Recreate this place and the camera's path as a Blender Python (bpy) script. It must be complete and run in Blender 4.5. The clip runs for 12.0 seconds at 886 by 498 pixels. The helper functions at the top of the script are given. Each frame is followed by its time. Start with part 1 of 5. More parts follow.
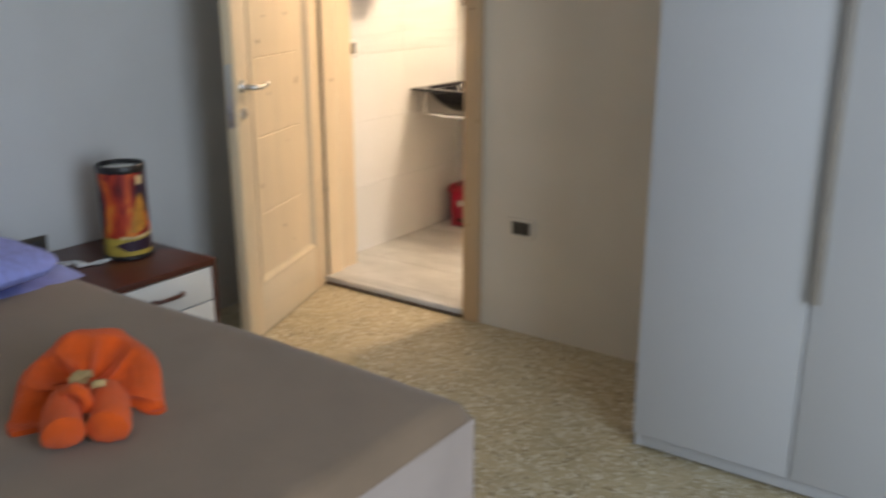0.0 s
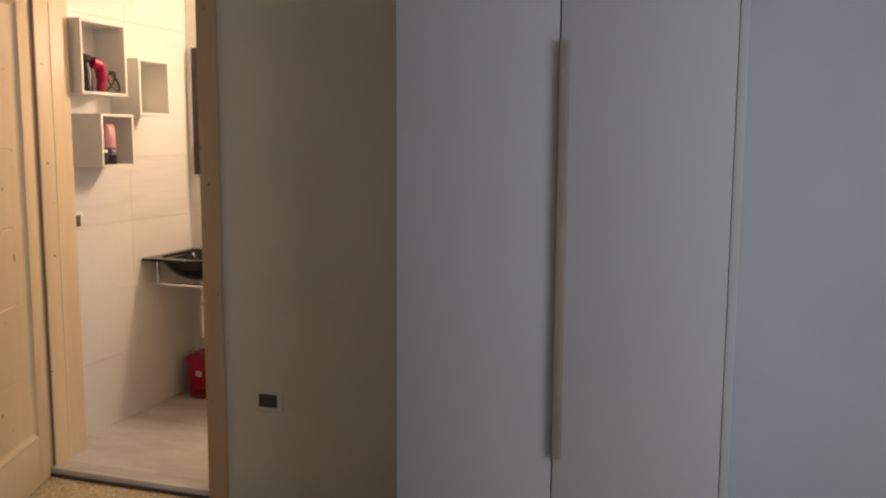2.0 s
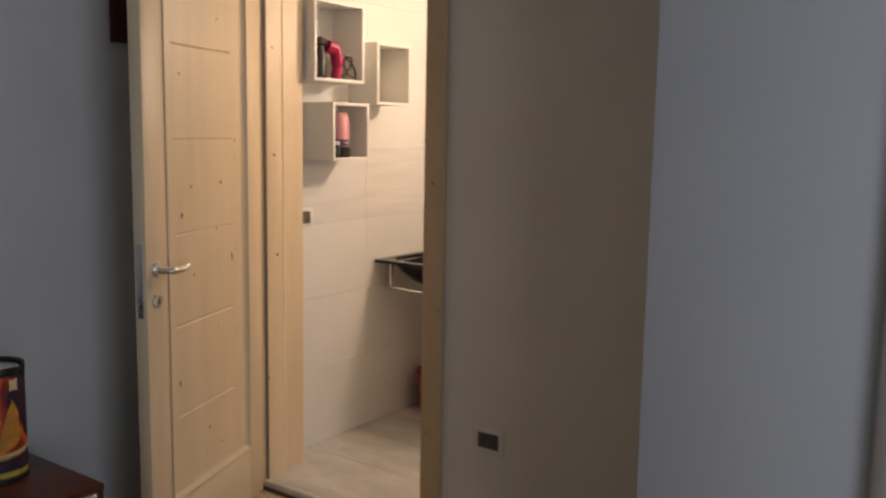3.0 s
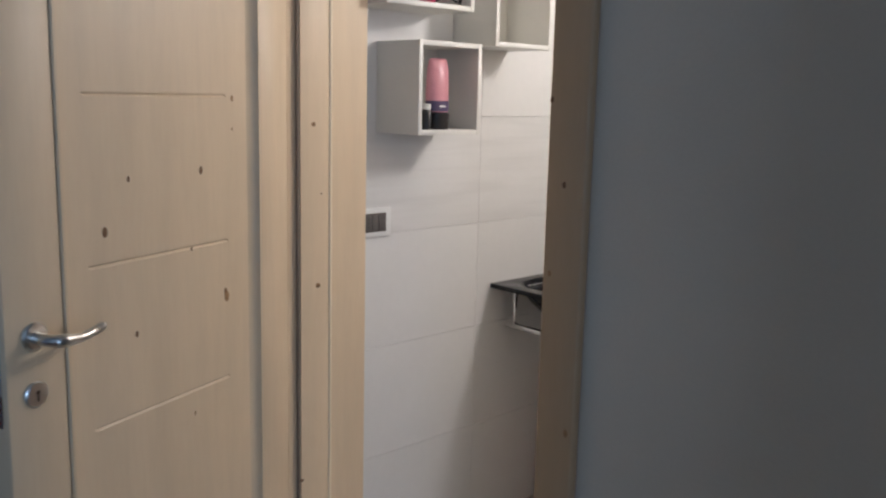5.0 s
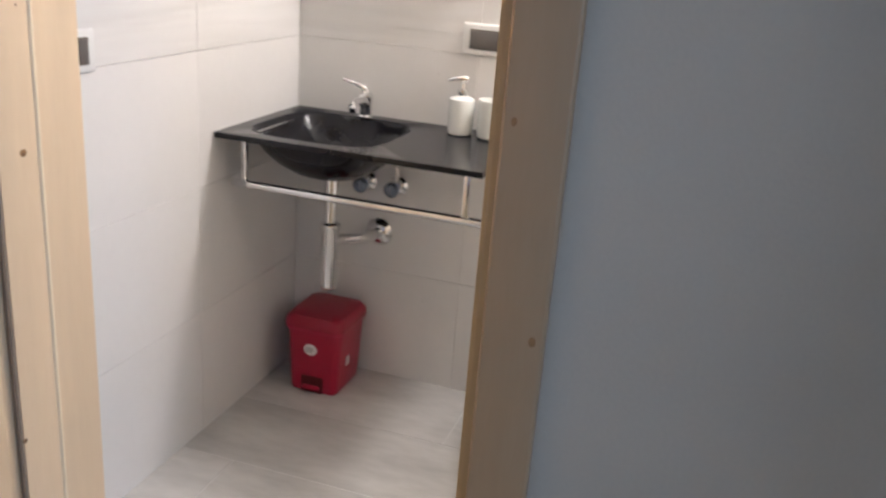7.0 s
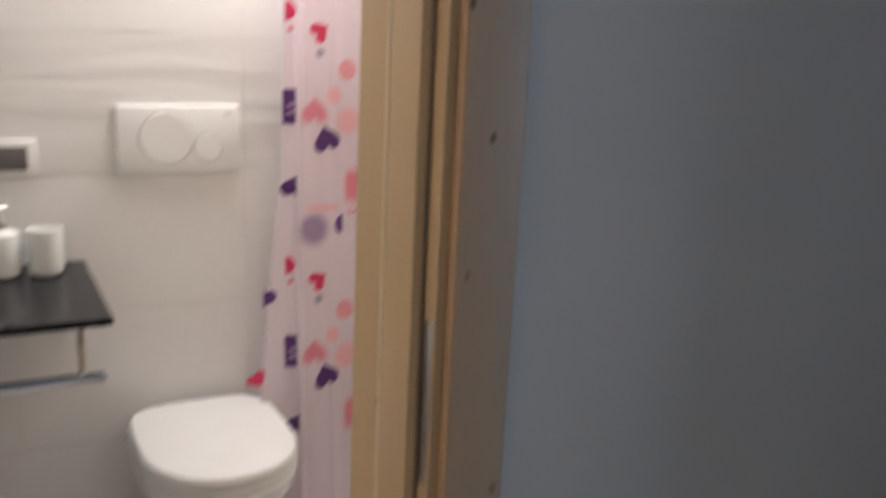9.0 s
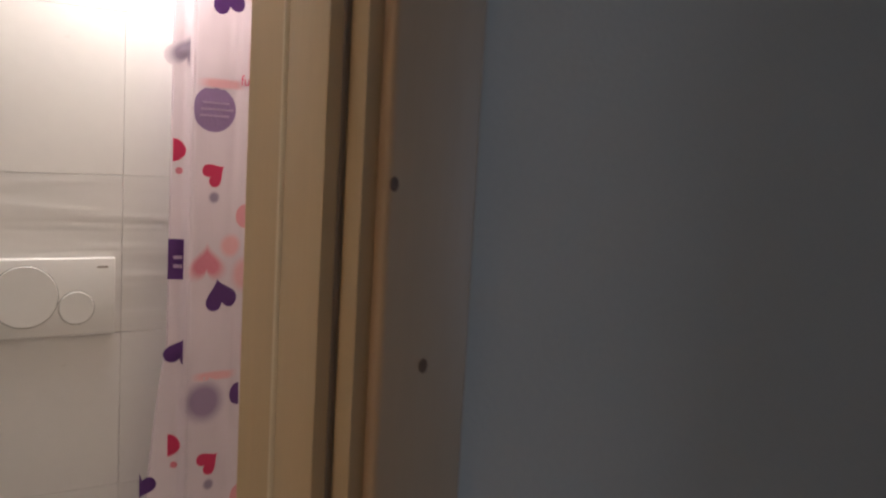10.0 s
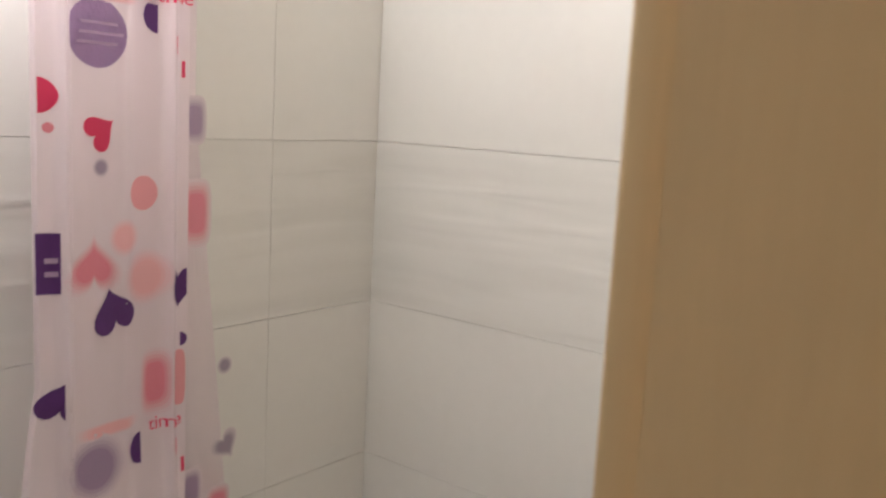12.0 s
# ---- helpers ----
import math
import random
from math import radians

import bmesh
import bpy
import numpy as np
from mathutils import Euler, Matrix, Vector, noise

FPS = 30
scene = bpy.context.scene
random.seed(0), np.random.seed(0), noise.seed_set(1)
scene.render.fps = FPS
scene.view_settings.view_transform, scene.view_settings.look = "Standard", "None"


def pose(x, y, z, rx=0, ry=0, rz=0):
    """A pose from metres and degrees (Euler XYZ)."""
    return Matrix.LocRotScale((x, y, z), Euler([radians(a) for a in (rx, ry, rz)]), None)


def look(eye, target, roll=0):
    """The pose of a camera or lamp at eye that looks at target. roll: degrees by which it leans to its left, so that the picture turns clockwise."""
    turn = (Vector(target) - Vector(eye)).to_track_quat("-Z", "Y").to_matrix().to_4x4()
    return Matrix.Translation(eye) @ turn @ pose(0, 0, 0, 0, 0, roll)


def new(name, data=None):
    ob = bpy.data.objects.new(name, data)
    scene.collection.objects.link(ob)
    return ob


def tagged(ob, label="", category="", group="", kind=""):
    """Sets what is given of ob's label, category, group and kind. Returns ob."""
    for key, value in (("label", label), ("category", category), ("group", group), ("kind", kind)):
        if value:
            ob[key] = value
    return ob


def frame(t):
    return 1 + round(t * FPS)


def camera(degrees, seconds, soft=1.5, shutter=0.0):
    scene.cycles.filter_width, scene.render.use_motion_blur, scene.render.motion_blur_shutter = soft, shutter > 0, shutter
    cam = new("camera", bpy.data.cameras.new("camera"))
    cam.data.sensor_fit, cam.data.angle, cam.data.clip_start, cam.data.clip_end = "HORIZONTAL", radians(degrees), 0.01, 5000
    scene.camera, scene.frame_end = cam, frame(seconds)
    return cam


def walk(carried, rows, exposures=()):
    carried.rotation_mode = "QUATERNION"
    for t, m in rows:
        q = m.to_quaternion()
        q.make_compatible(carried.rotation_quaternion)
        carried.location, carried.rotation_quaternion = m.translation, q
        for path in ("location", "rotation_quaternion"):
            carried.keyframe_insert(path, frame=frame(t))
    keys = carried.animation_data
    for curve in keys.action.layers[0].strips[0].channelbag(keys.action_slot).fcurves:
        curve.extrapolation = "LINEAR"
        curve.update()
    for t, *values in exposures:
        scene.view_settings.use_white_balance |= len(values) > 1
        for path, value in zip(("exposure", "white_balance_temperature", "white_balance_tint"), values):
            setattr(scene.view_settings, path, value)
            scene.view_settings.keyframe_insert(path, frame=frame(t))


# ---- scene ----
cam = camera(52.9, 12.0, soft=2.2, shutter=0.5)
PATH = [
    (0, (2.788, -2.942, 1.38), (1.676, -1.383, 0.802), -0.0),
    (0.5, (2.889, -3.028, 1.424), (2.042, -1.288, 0.922), 0.1),
    (1, (2.891, -3.076, 1.457), (2.157, -1.245, 1.133), -0.5),
    (1.5, (2.798, -3.085, 1.485), (2.15, -1.205, 1.275), 0.1),
    (2, (2.753, -2.978, 1.463), (2.136, -1.092, 1.211), 0.3),
    (2.5, (2.704, -2.679, 1.462), (1.74, -0.943, 1.223), 0.9),
    (3, (2.566, -2.39, 1.454), (1.42, -0.773, 1.186), 1.0),
    (3.2, (2.479, -2.25, 1.454), (1.275, -0.671, 1.215), 1.5),
    (4.8, (1.853, -1.269, 1.422), (0.422, 0.097, 1.128), 1.5),
    (5, (1.766, -1.18, 1.417), (0.343, 0.184, 1.076), 1.4),
    (5.5, (1.575, -0.996, 1.396), (0.118, 0.33, 1.052), 2.8),
    (6, (1.418, -0.914, 1.374), (0.06, 0.487, 0.935), 2.9),
    (6.5, (1.218, -0.959, 1.364), (0.304, 0.742, 0.844), 2.1),
    (7, (1.052, -1.023, 1.316), (0.499, 0.783, 0.66), 4.5),
    (7.2, (0.969, -1.022, 1.302), (0.522, 0.813, 0.646), 3.7),
    (8.8, (0.358, -0.886, 1.36), (1.121, 0.866, 0.769), 2.5),
    (9, (0.338, -0.847, 1.385), (1.265, 0.861, 0.91), 2.7),
    (9.5, (0.398, -0.711, 1.419), (1.48, 0.943, 1.113), 1.5),
    (10, (0.479, -0.587, 1.439), (1.577, 1.07, 1.224), 3.2),
    (10.5, (0.474, -0.402, 1.44), (1.665, 1.191, 1.234), 2.3),
    (11, (0.46, -0.22, 1.429), (1.677, 1.352, 1.211), 3.4),
    (11.5, (0.441, -0.054, 1.391), (1.848, 1.338, 1.101), 1.9),
    (12, (0.43, 0.074, 1.421), (1.985, 1.296, 1.117), 3.1),
]
walk(cam, [(t, look(eye, target, roll)) for t, eye, target, roll in PATH],
     exposures=[(0, 0.43, 7200, 10), (0.6, 0.2, 7300, 14), (1.0, -0.10, 8000, 18), (1.5, -0.55, 8300, 20), (2.2, -0.54, 8200, 20), (3.2, -0.70, 7300, 17),
                (4.8, -0.83, 5350, 9), (5.6, -0.68, 5350, 9), (6.1, -0.70, 5350, 9), (6.5, -0.75, 5300, 9), (7.0, 0.08, 5350, 11), (7.2, 0.28, 5350, 10),
                (8.8, -0.30, 5300, 10), (9.4, -0.60, 5250, 10), (10.0, -1.22, 5600, 13), (10.5, -1.40, 5550, 10), (11.0, -1.62, 5300, 6), (11.5, -1.26, 5300, 6), (12.0, -0.76, 5300, 5)])

# ---- world, lights ----
world = bpy.data.worlds.new("world")
scene.world = world
world.use_nodes = True
wn = world.node_tree
sky = wn.nodes.new("ShaderNodeTexSky")
sky.sky_type, sky.sun_disc = "NISHITA", False
sky.sun_elevation, sky.sun_rotation = radians(40), radians(200)
wn.links.new(sky.outputs[0], wn.nodes["Background"].inputs[0])
wn.nodes["Background"].inputs[1].default_value = 0.12

WIN_Y0, WIN_Y1, WIN_Z0, WIN_Z1, ROOM_X, ROOM_Y, ROOM_H = -3.20, -1.60, 0.35, 2.35, 4.3, -4.4, 2.75
day = bpy.data.lights.new("window_daylight", "AREA")
day.shape, day.size, day.size_y, day.energy, day.color = "RECTANGLE", 1.5, 1.9, 53, (0.62, 0.775, 1.0)
new("window_daylight", day).matrix_world = look((ROOM_X + 0.1, (WIN_Y0 + WIN_Y1) / 2, 1.35), (0, (WIN_Y0 + WIN_Y1) / 2, 1.3))
bulb = bpy.data.lights.new("bathroom_bulb", "POINT")
bulb.energy, bulb.color, bulb.shadow_soft_size = 64, (1.0, 0.83, 0.66), 0.11
new("bathroom_bulb", bulb).matrix_world = pose(0.97, 1.215, 1.96)


# ---- materials ----
def material(name, color, rough=0.5, metal=0.0, spread=0.06, scale=8.0, fine=90.0, bump=0.1, depth=0.002, stretch=(1, 1, 1), sheen=0.0, vary=0.0):
    """Principled surface with colour variation at two scales and a fine relief, in metres."""
    m = bpy.data.materials.new(name)
    m.use_nodes = True
    nt = m.node_tree
    p = nt.nodes["Principled BSDF"]
    tc, mp = nt.nodes.new("ShaderNodeTexCoord"), nt.nodes.new("ShaderNodeMapping")
    mp.inputs["Scale"].default_value = stretch
    nt.links.new(tc.outputs["Object"], mp.inputs["Vector"])
    big, small = nt.nodes.new("ShaderNodeTexNoise"), nt.nodes.new("ShaderNodeTexNoise")
    for n, s in ((big, scale), (small, fine)):
        n.inputs["Scale"].default_value, n.inputs["Detail"].default_value = s, 4
        nt.links.new(mp.outputs[0], n.inputs["Vector"])
    add = nt.nodes.new("ShaderNodeMath")
    add.operation = "MULTIPLY_ADD"
    add.inputs[1].default_value = 0.4
    nt.links.new(small.outputs[0], add.inputs[0])
    nt.links.new(big.outputs[0], add.inputs[2])
    ramp = nt.nodes.new("ShaderNodeValToRGB")
    ramp.color_ramp.elements[0].position, ramp.color_ramp.elements[1].position = 0.45, 0.95
    ramp.color_ramp.elements[0].color = (*[c * (1 - spread) for c in color], 1)
    ramp.color_ramp.elements[1].color = (*[min(1, c * (1 + spread)) for c in color], 1)
    nt.links.new(add.outputs[0], ramp.inputs[0])
    out = ramp.outputs[0]
    if vary:
        info, hsv, rng = nt.nodes.new("ShaderNodeObjectInfo"), nt.nodes.new("ShaderNodeHueSaturation"), nt.nodes.new("ShaderNodeMapRange")
        rng.inputs[3].default_value, rng.inputs[4].default_value = 1 - vary, 1 + vary
        nt.links.new(info.outputs["Random"], rng.inputs[0])
        nt.links.new(rng.outputs[0], hsv.inputs["Value"])
        nt.links.new(out, hsv.inputs["Color"])
        out = hsv.outputs[0]
    nt.links.new(out, p.inputs["Base Color"])
    p.inputs["Metallic"].default_value = metal
    p.inputs["Sheen Weight"].default_value = sheen
    rr = nt.nodes.new("ShaderNodeMapRange")
    rr.inputs[3].default_value, rr.inputs[4].default_value = max(0.02, rough - 0.06), min(1, rough + 0.08)
    nt.links.new(big.outputs[0], rr.inputs[0])
    nt.links.new(rr.outputs[0], p.inputs["Roughness"])
    if bump:
        b = nt.nodes.new("ShaderNodeBump")
        b.inputs["Strength"].default_value, b.inputs["Distance"].default_value = bump, depth
        nt.links.new(small.outputs[0], b.inputs["Height"])
        nt.links.new(b.outputs[0], p.inputs["Normal"])
    return m


def pine(name, color, stretch):
    """Pale raw pine: long grain along one axis, soft figure and a satin coat."""
    m = material(name, color, 0.42, 0, 0.05, 3.0, 14.0, 0.03, 0.0006, stretch)
    nt = m.node_tree
    p = nt.nodes["Principled BSDF"]
    src = p.inputs["Base Color"].links[0].from_socket
    tc, mp, wv = nt.nodes.new("ShaderNodeTexCoord"), nt.nodes.new("ShaderNodeMapping"), nt.nodes.new("ShaderNodeTexNoise")
    mp.inputs["Scale"].default_value = [s * 1.0 for s in stretch]
    wv.inputs["Scale"].default_value, wv.inputs["Detail"].default_value, wv.inputs["Distortion"].default_value = 34, 3, 0.9
    nt.links.new(tc.outputs["Object"], mp.inputs[0])
    nt.links.new(mp.outputs[0], wv.inputs["Vector"])
    rmp = nt.nodes.new("ShaderNodeValToRGB")
    rmp.color_ramp.elements[0].position, rmp.color_ramp.elements[1].position = 0.35, 0.62
    rmp.color_ramp.elements[0].color, rmp.color_ramp.elements[1].color = (0.86, 0.78, 0.68, 1), (1, 1, 1, 1)
    nt.links.new(wv.outputs[0], rmp.inputs[0])
    mix = nt.nodes.new("ShaderNodeMix")
    mix.data_type, mix.blend_type = "RGBA", "MULTIPLY"
    mix.inputs[0].default_value = 0.11
    nt.links.new(src, mix.inputs[6])
    nt.links.new(rmp.outputs[0], mix.inputs[7])
    nt.links.new(mix.outputs[2], p.inputs["Base Color"])
    return m


def wave_tile(name, color):
    """White glazed tile with long uneven waves in relief, the hollows' shade put into the colour."""
    m = material(name, color, 0.45, 0, 0.02, 4, 60, 0.0)
    nt = m.node_tree
    p = nt.nodes["Principled BSDF"]
    src = p.inputs["Base Color"].links[0].from_socket
    geo, mp, wv = (nt.nodes.new(n) for n in ("ShaderNodeNewGeometry", "ShaderNodeMapping", "ShaderNodeTexNoise"))
    mp.inputs["Scale"].default_value = (1.6, 1.6, 17)
    nt.links.new(geo.outputs["Position"], mp.inputs[0])
    wv.inputs["Scale"].default_value, wv.inputs["Detail"].default_value, wv.inputs["Distortion"].default_value = 1.6, 1.0, 0.4
    nt.links.new(mp.outputs[0], wv.inputs["Vector"])
    b = nt.nodes.new("ShaderNodeBump")
    b.inputs["Strength"].default_value, b.inputs["Distance"].default_value = 0.5, 0.006
    nt.links.new(wv.outputs[0], b.inputs["Height"])
    nt.links.new(b.outputs[0], p.inputs["Normal"])
    rmp = nt.nodes.new("ShaderNodeValToRGB")
    rmp.color_ramp.elements[0].color, rmp.color_ramp.elements[1].color = (0.93, 0.93, 0.925, 1), (1, 1, 1, 1)
    rmp.color_ramp.elements[0].position, rmp.color_ramp.elements[1].position = 0.35, 0.6
    nt.links.new(wv.outputs[0], rmp.inputs[0])
    mix = nt.nodes.new("ShaderNodeMix")
    mix.data_type, mix.blend_type = "RGBA", "MULTIPLY"
    mix.inputs[0].default_value = 0.8
    nt.links.new(src, mix.inputs[6])
    nt.links.new(rmp.outputs[0], mix.inputs[7])
    nt.links.new(mix.outputs[2], p.inputs["Base Color"])
    return m


def terrazzo(name):
    """Old cement terrazzo: beige ground with pale, ochre and brown chips."""
    m = bpy.data.materials.new(name)
    m.use_nodes = True
    nt = m.node_tree
    p = nt.nodes["Principled BSDF"]
    tc = nt.nodes.new("ShaderNodeTexCoord")
    col = None
    base = nt.nodes.new("ShaderNodeTexNoise")
    base.inputs["Scale"].default_value, base.inputs["Detail"].default_value = 9, 6
    nt.links.new(tc.outputs["Object"], base.inputs["Vector"])
    ground = nt.nodes.new("ShaderNodeValToRGB")
    ground.color_ramp.elements[0].position, ground.color_ramp.elements[1].position = 0.35, 0.7
    ground.color_ramp.elements[0].color, ground.color_ramp.elements[1].color = (0.39, 0.31, 0.18, 1), (0.52, 0.43, 0.265, 1)
    nt.links.new(base.outputs[0], ground.inputs[0])
    col = ground.outputs[0]
    for size, keep in ((62, 0.34), (120, 0.42)):
        vo, pick, edge = (nt.nodes.new(n) for n in ("ShaderNodeTexVoronoi", "ShaderNodeSeparateColor", "ShaderNodeTexVoronoi"))
        edge.feature = "DISTANCE_TO_EDGE"
        for v in (vo, edge):
            v.inputs["Scale"].default_value = size
            nt.links.new(tc.outputs["Object"], v.inputs["Vector"])
        nt.links.new(vo.outputs["Color"], pick.inputs[0])
        chips = nt.nodes.new("ShaderNodeValToRGB")
        chips.color_ramp.interpolation = "CONSTANT"
        els = chips.color_ramp.elements
        els[0].color, els[1].color, els[1].position = (0.62, 0.56, 0.43, 1), (0.50, 0.41, 0.26, 1), 0.35
        e = els.new(0.62)
        e.color = (0.68, 0.63, 0.51, 1)
        e = els.new(0.86)
        e.color = (0.25, 0.18, 0.10, 1)
        nt.links.new(pick.outputs[0], chips.inputs[0])
        some, inside, both, mix = (nt.nodes.new(n) for n in ("ShaderNodeMath", "ShaderNodeMath", "ShaderNodeMath", "ShaderNodeMix"))
        some.operation, some.inputs[1].default_value = "LESS_THAN", keep
        inside.operation, inside.inputs[1].default_value = "GREATER_THAN", 0.09
        both.operation = "MULTIPLY"
        nt.links.new(pick.outputs[1], some.inputs[0])
        nt.links.new(edge.outputs["Distance"], inside.inputs[0])
        nt.links.new(some.outputs[0], both.inputs[0])
        nt.links.new(inside.outputs[0], both.inputs[1])
        mix.data_type = "RGBA"
        nt.links.new(both.outputs[0], mix.inputs[0])
        nt.links.new(col, mix.inputs[6])
        nt.links.new(chips.outputs[0], mix.inputs[7])
        col = mix.outputs[2]
    nt.links.new(col, p.inputs["Base Color"])
    p.inputs["Roughness"].default_value = 0.42
    b = nt.nodes.new("ShaderNodeBump")
    b.inputs["Strength"].default_value, b.inputs["Distance"].default_value = 0.15, 0.001
    nt.links.new(base.outputs[0], b.inputs["Height"])
    nt.links.new(b.outputs[0], p.inputs["Normal"])
    return m


def lampshade(name):
    """Printed paper shade: red and orange flames with dark and ochre patches."""
    m = material(name, (0.5, 0.08, 0.02), 0.6, 0, 0.1, 6, 60, 0.05)
    nt = m.node_tree
    p = nt.nodes["Principled BSDF"]
    tc, mp, nz, rmp = (nt.nodes.new(n) for n in ("ShaderNodeTexCoord", "ShaderNodeMapping", "ShaderNodeTexNoise", "ShaderNodeValToRGB"))
    mp.inputs["Scale"].default_value = (1, 1, 0.45)
    nt.links.new(tc.outputs["Object"], mp.inputs[0])
    nt.links.new(mp.outputs[0], nz.inputs["Vector"])
    nz.inputs["Scale"].default_value, nz.inputs["Detail"].default_value, nz.inputs["Distortion"].default_value = 12, 2, 1.2
    els = rmp.color_ramp.elements
    els[0].position, els[0].color, els[1].position, els[1].color = 0.30, (0.02, 0.008, 0.012, 1), 0.72, (0.75, 0.42, 0.06, 1)
    for pos, c in ((0.42, (0.22, 0.012, 0.008, 1)), (0.5, (0.50, 0.04, 0.012, 1)), (0.60, (0.68, 0.13, 0.015, 1))):
        e = els.new(pos)
        e.color = c
    nt.links.new(nz.outputs[0], rmp.inputs[0])
    nt.links.new(rmp.outputs[0], p.inputs["Base Color"])
    return m


def curtain_cloth(name, color, clear):
    """Thin milky plastic sheet that lets light through."""
    m = bpy.data.materials.new(name)
    m.use_nodes = True
    nt = m.node_tree
    p = nt.nodes["Principled BSDF"]
    p.inputs["Base Color"].default_value, p.inputs["Roughness"].default_value = (*color, 1), 0.45
    tr, tp, m1, m2 = (nt.nodes.new(n) for n in ("ShaderNodeBsdfTranslucent", "ShaderNodeBsdfTransparent", "ShaderNodeMixShader", "ShaderNodeMixShader"))
    tr.inputs[0].default_value = (*color, 1)
    nz = nt.nodes.new("ShaderNodeTexNoise")
    nz.inputs["Scale"].default_value = 14
    b = nt.nodes.new("ShaderNodeBump")
    b.inputs["Strength"].default_value, b.inputs["Distance"].default_value = 0.25, 0.01
    nt.links.new(nz.outputs[0], b.inputs["Height"])
    nt.links.new(b.outputs[0], p.inputs["Normal"])
    m1.inputs[0].default_value, m2.inputs[0].default_value = 0.4, clear
    nt.links.new(p.outputs[0], m1.inputs[1])
    nt.links.new(tr.outputs[0], m1.inputs[2])
    nt.links.new(m1.outputs[0], m2.inputs[1])
    nt.links.new(tp.outputs[0], m2.inputs[2])
    nt.links.new(m2.outputs[0], nt.nodes["Material Output"].inputs[0])
    return m


def glowing(name, color, strength):
    m = bpy.data.materials.new(name)
    m.use_nodes = True
    p = m.node_tree.nodes["Principled BSDF"]
    p.inputs["Base Color"].default_value = (0.9, 0.9, 0.88, 1)
    p.inputs["Emission Color"].default_value, p.inputs["Emission Strength"].default_value = (*color, 1), strength
    return m


PLASTER = material("bedroom_plaster", (0.72, 0.635, 0.52), 0.85, 0, 0.05, 2.5, 160, 0.25, 0.0015)
PLASTER_BLUE = material("left_wall_plaster", (0.62, 0.62, 0.62), 0.85, 0, 0.05, 2.5, 160, 0.25, 0.0015)
PLASTER_COOL = material("pale_blue_plaster", (0.64, 0.67, 0.73), 0.85, 0, 0.05, 2.5, 160, 0.25, 0.0015)
CEILING = material("ceiling_paint", (0.78, 0.77, 0.74), 0.9, 0, 0.03, 2, 120, 0.15)
TERRAZZO = terrazzo("terrazzo")
PLANK_TILE = material("wood_look_tile", (0.55, 0.54, 0.52), 0.36, 0, 0.20, 5, 26, 0.15, 0.0012, (0.55, 1.5, 1), vary=0.07)
GROUT = material("grout", (0.76, 0.75, 0.73), 0.9, 0, 0.08, 20, 200, 0.2)
TILE = material("white_wall_tile", (0.76, 0.75, 0.73), 0.28, 0, 0.03, 3, 40, 0.04, 0.001, vary=0.02)
WAVE = wave_tile("wave_wall_tile", (0.74, 0.73, 0.71))
PINE_Z = pine("pine_upright", (0.76, 0.60, 0.40), (4.5, 4.5, 0.45))
PINE_X = pine("pine_level", (0.73, 0.60, 0.42), (0.45, 4.5, 4.5))
# Right lining's dimmer light put into its colour; the left keeps PINE_Z.
PINE_JAMB_DIM = pine("pine_lining_dim", (0.64, 0.475, 0.265), (4.5, 4.5, 0.45))
PINE_EDGE = pine("pine_edge", (0.69, 0.56, 0.38), (4.5, 4.5, 0.45))
# Shade on the right casing painted in as darker, browner pine.
PINE_CASING_DIM = pine("pine_casing_dim", (0.54, 0.37, 0.215), (4.5, 4.5, 0.45))
KNOT_PALE = material("pale_pine_knot", (0.36, 0.20, 0.085), 0.5, 0, 0.3, 60, 200, 0.1)
KNOT = material("pine_knot", (0.19, 0.095, 0.042), 0.5, 0, 0.3, 60, 200, 0.1)
RUBBER = material("grey_gasket", (0.22, 0.17, 0.125), 0.7, 0, 0.1, 20, 100, 0.1)
STEEL = material("satin_steel", (0.62, 0.61, 0.59), 0.28, 1.0, 0.05, 20, 200, 0.03, 0.0005)
CHROME = material("chrome", (0.80, 0.80, 0.80), 0.08, 1.0, 0.02, 10, 100, 0.0)
WHITE_LAC = material("white_wardrobe_laminate", (0.52, 0.52, 0.53), 0.38, 0, 0.02, 3, 120, 0.05)
HANDLE_GREY = material("taupe_aluminium", (0.36, 0.325, 0.29), 0.4, 0.3, 0.08, 15, 120, 0.05)
DARK = material("dark_plastic", (0.045, 0.042, 0.04), 0.35, 0, 0.15, 20, 100, 0.05)
BROWN_MODULE = material("bronze_module", (0.10, 0.085, 0.07), 0.3, 0.3, 0.15, 20, 100, 0.05)
WHITE_PLASTIC = material("white_plastic", (0.78, 0.78, 0.76), 0.3, 0, 0.02, 10, 100, 0.02)
SHELF_WHITE = material("white_shelf_laminate", (0.76, 0.75, 0.71), 0.4, 0, 0.03, 6, 100, 0.05)
CERAMIC = material("white_ceramic", (0.82, 0.82, 0.81), 0.08, 0, 0.01, 3, 20, 0.0)
BLACK_GLASS = material("black_glass", (0.007, 0.007, 0.010), 0.12, 0, 0.2, 8, 60, 0.02, 0.0004)
BLACK_GLASS.node_tree.nodes["Principled BSDF"].inputs["Specular IOR Level"].default_value = 0.28
RED = material("red_bin_plastic", (0.40, 0.005, 0.038), 0.30, 0, 0.08, 8, 120, 0.05)
RED_DARK = material("red_bin_lid", (0.30, 0.004, 0.026), 0.32, 0, 0.08, 8, 120, 0.05)
LABEL = material("paper_label", (0.80, 0.74, 0.73), 0.6, 0, 0.1, 30, 150, 0.02)
LAMP_DARK = material("violet_black_print", (0.030, 0.010, 0.028), 0.55, 0, 0.3, 30, 120, 0.04)
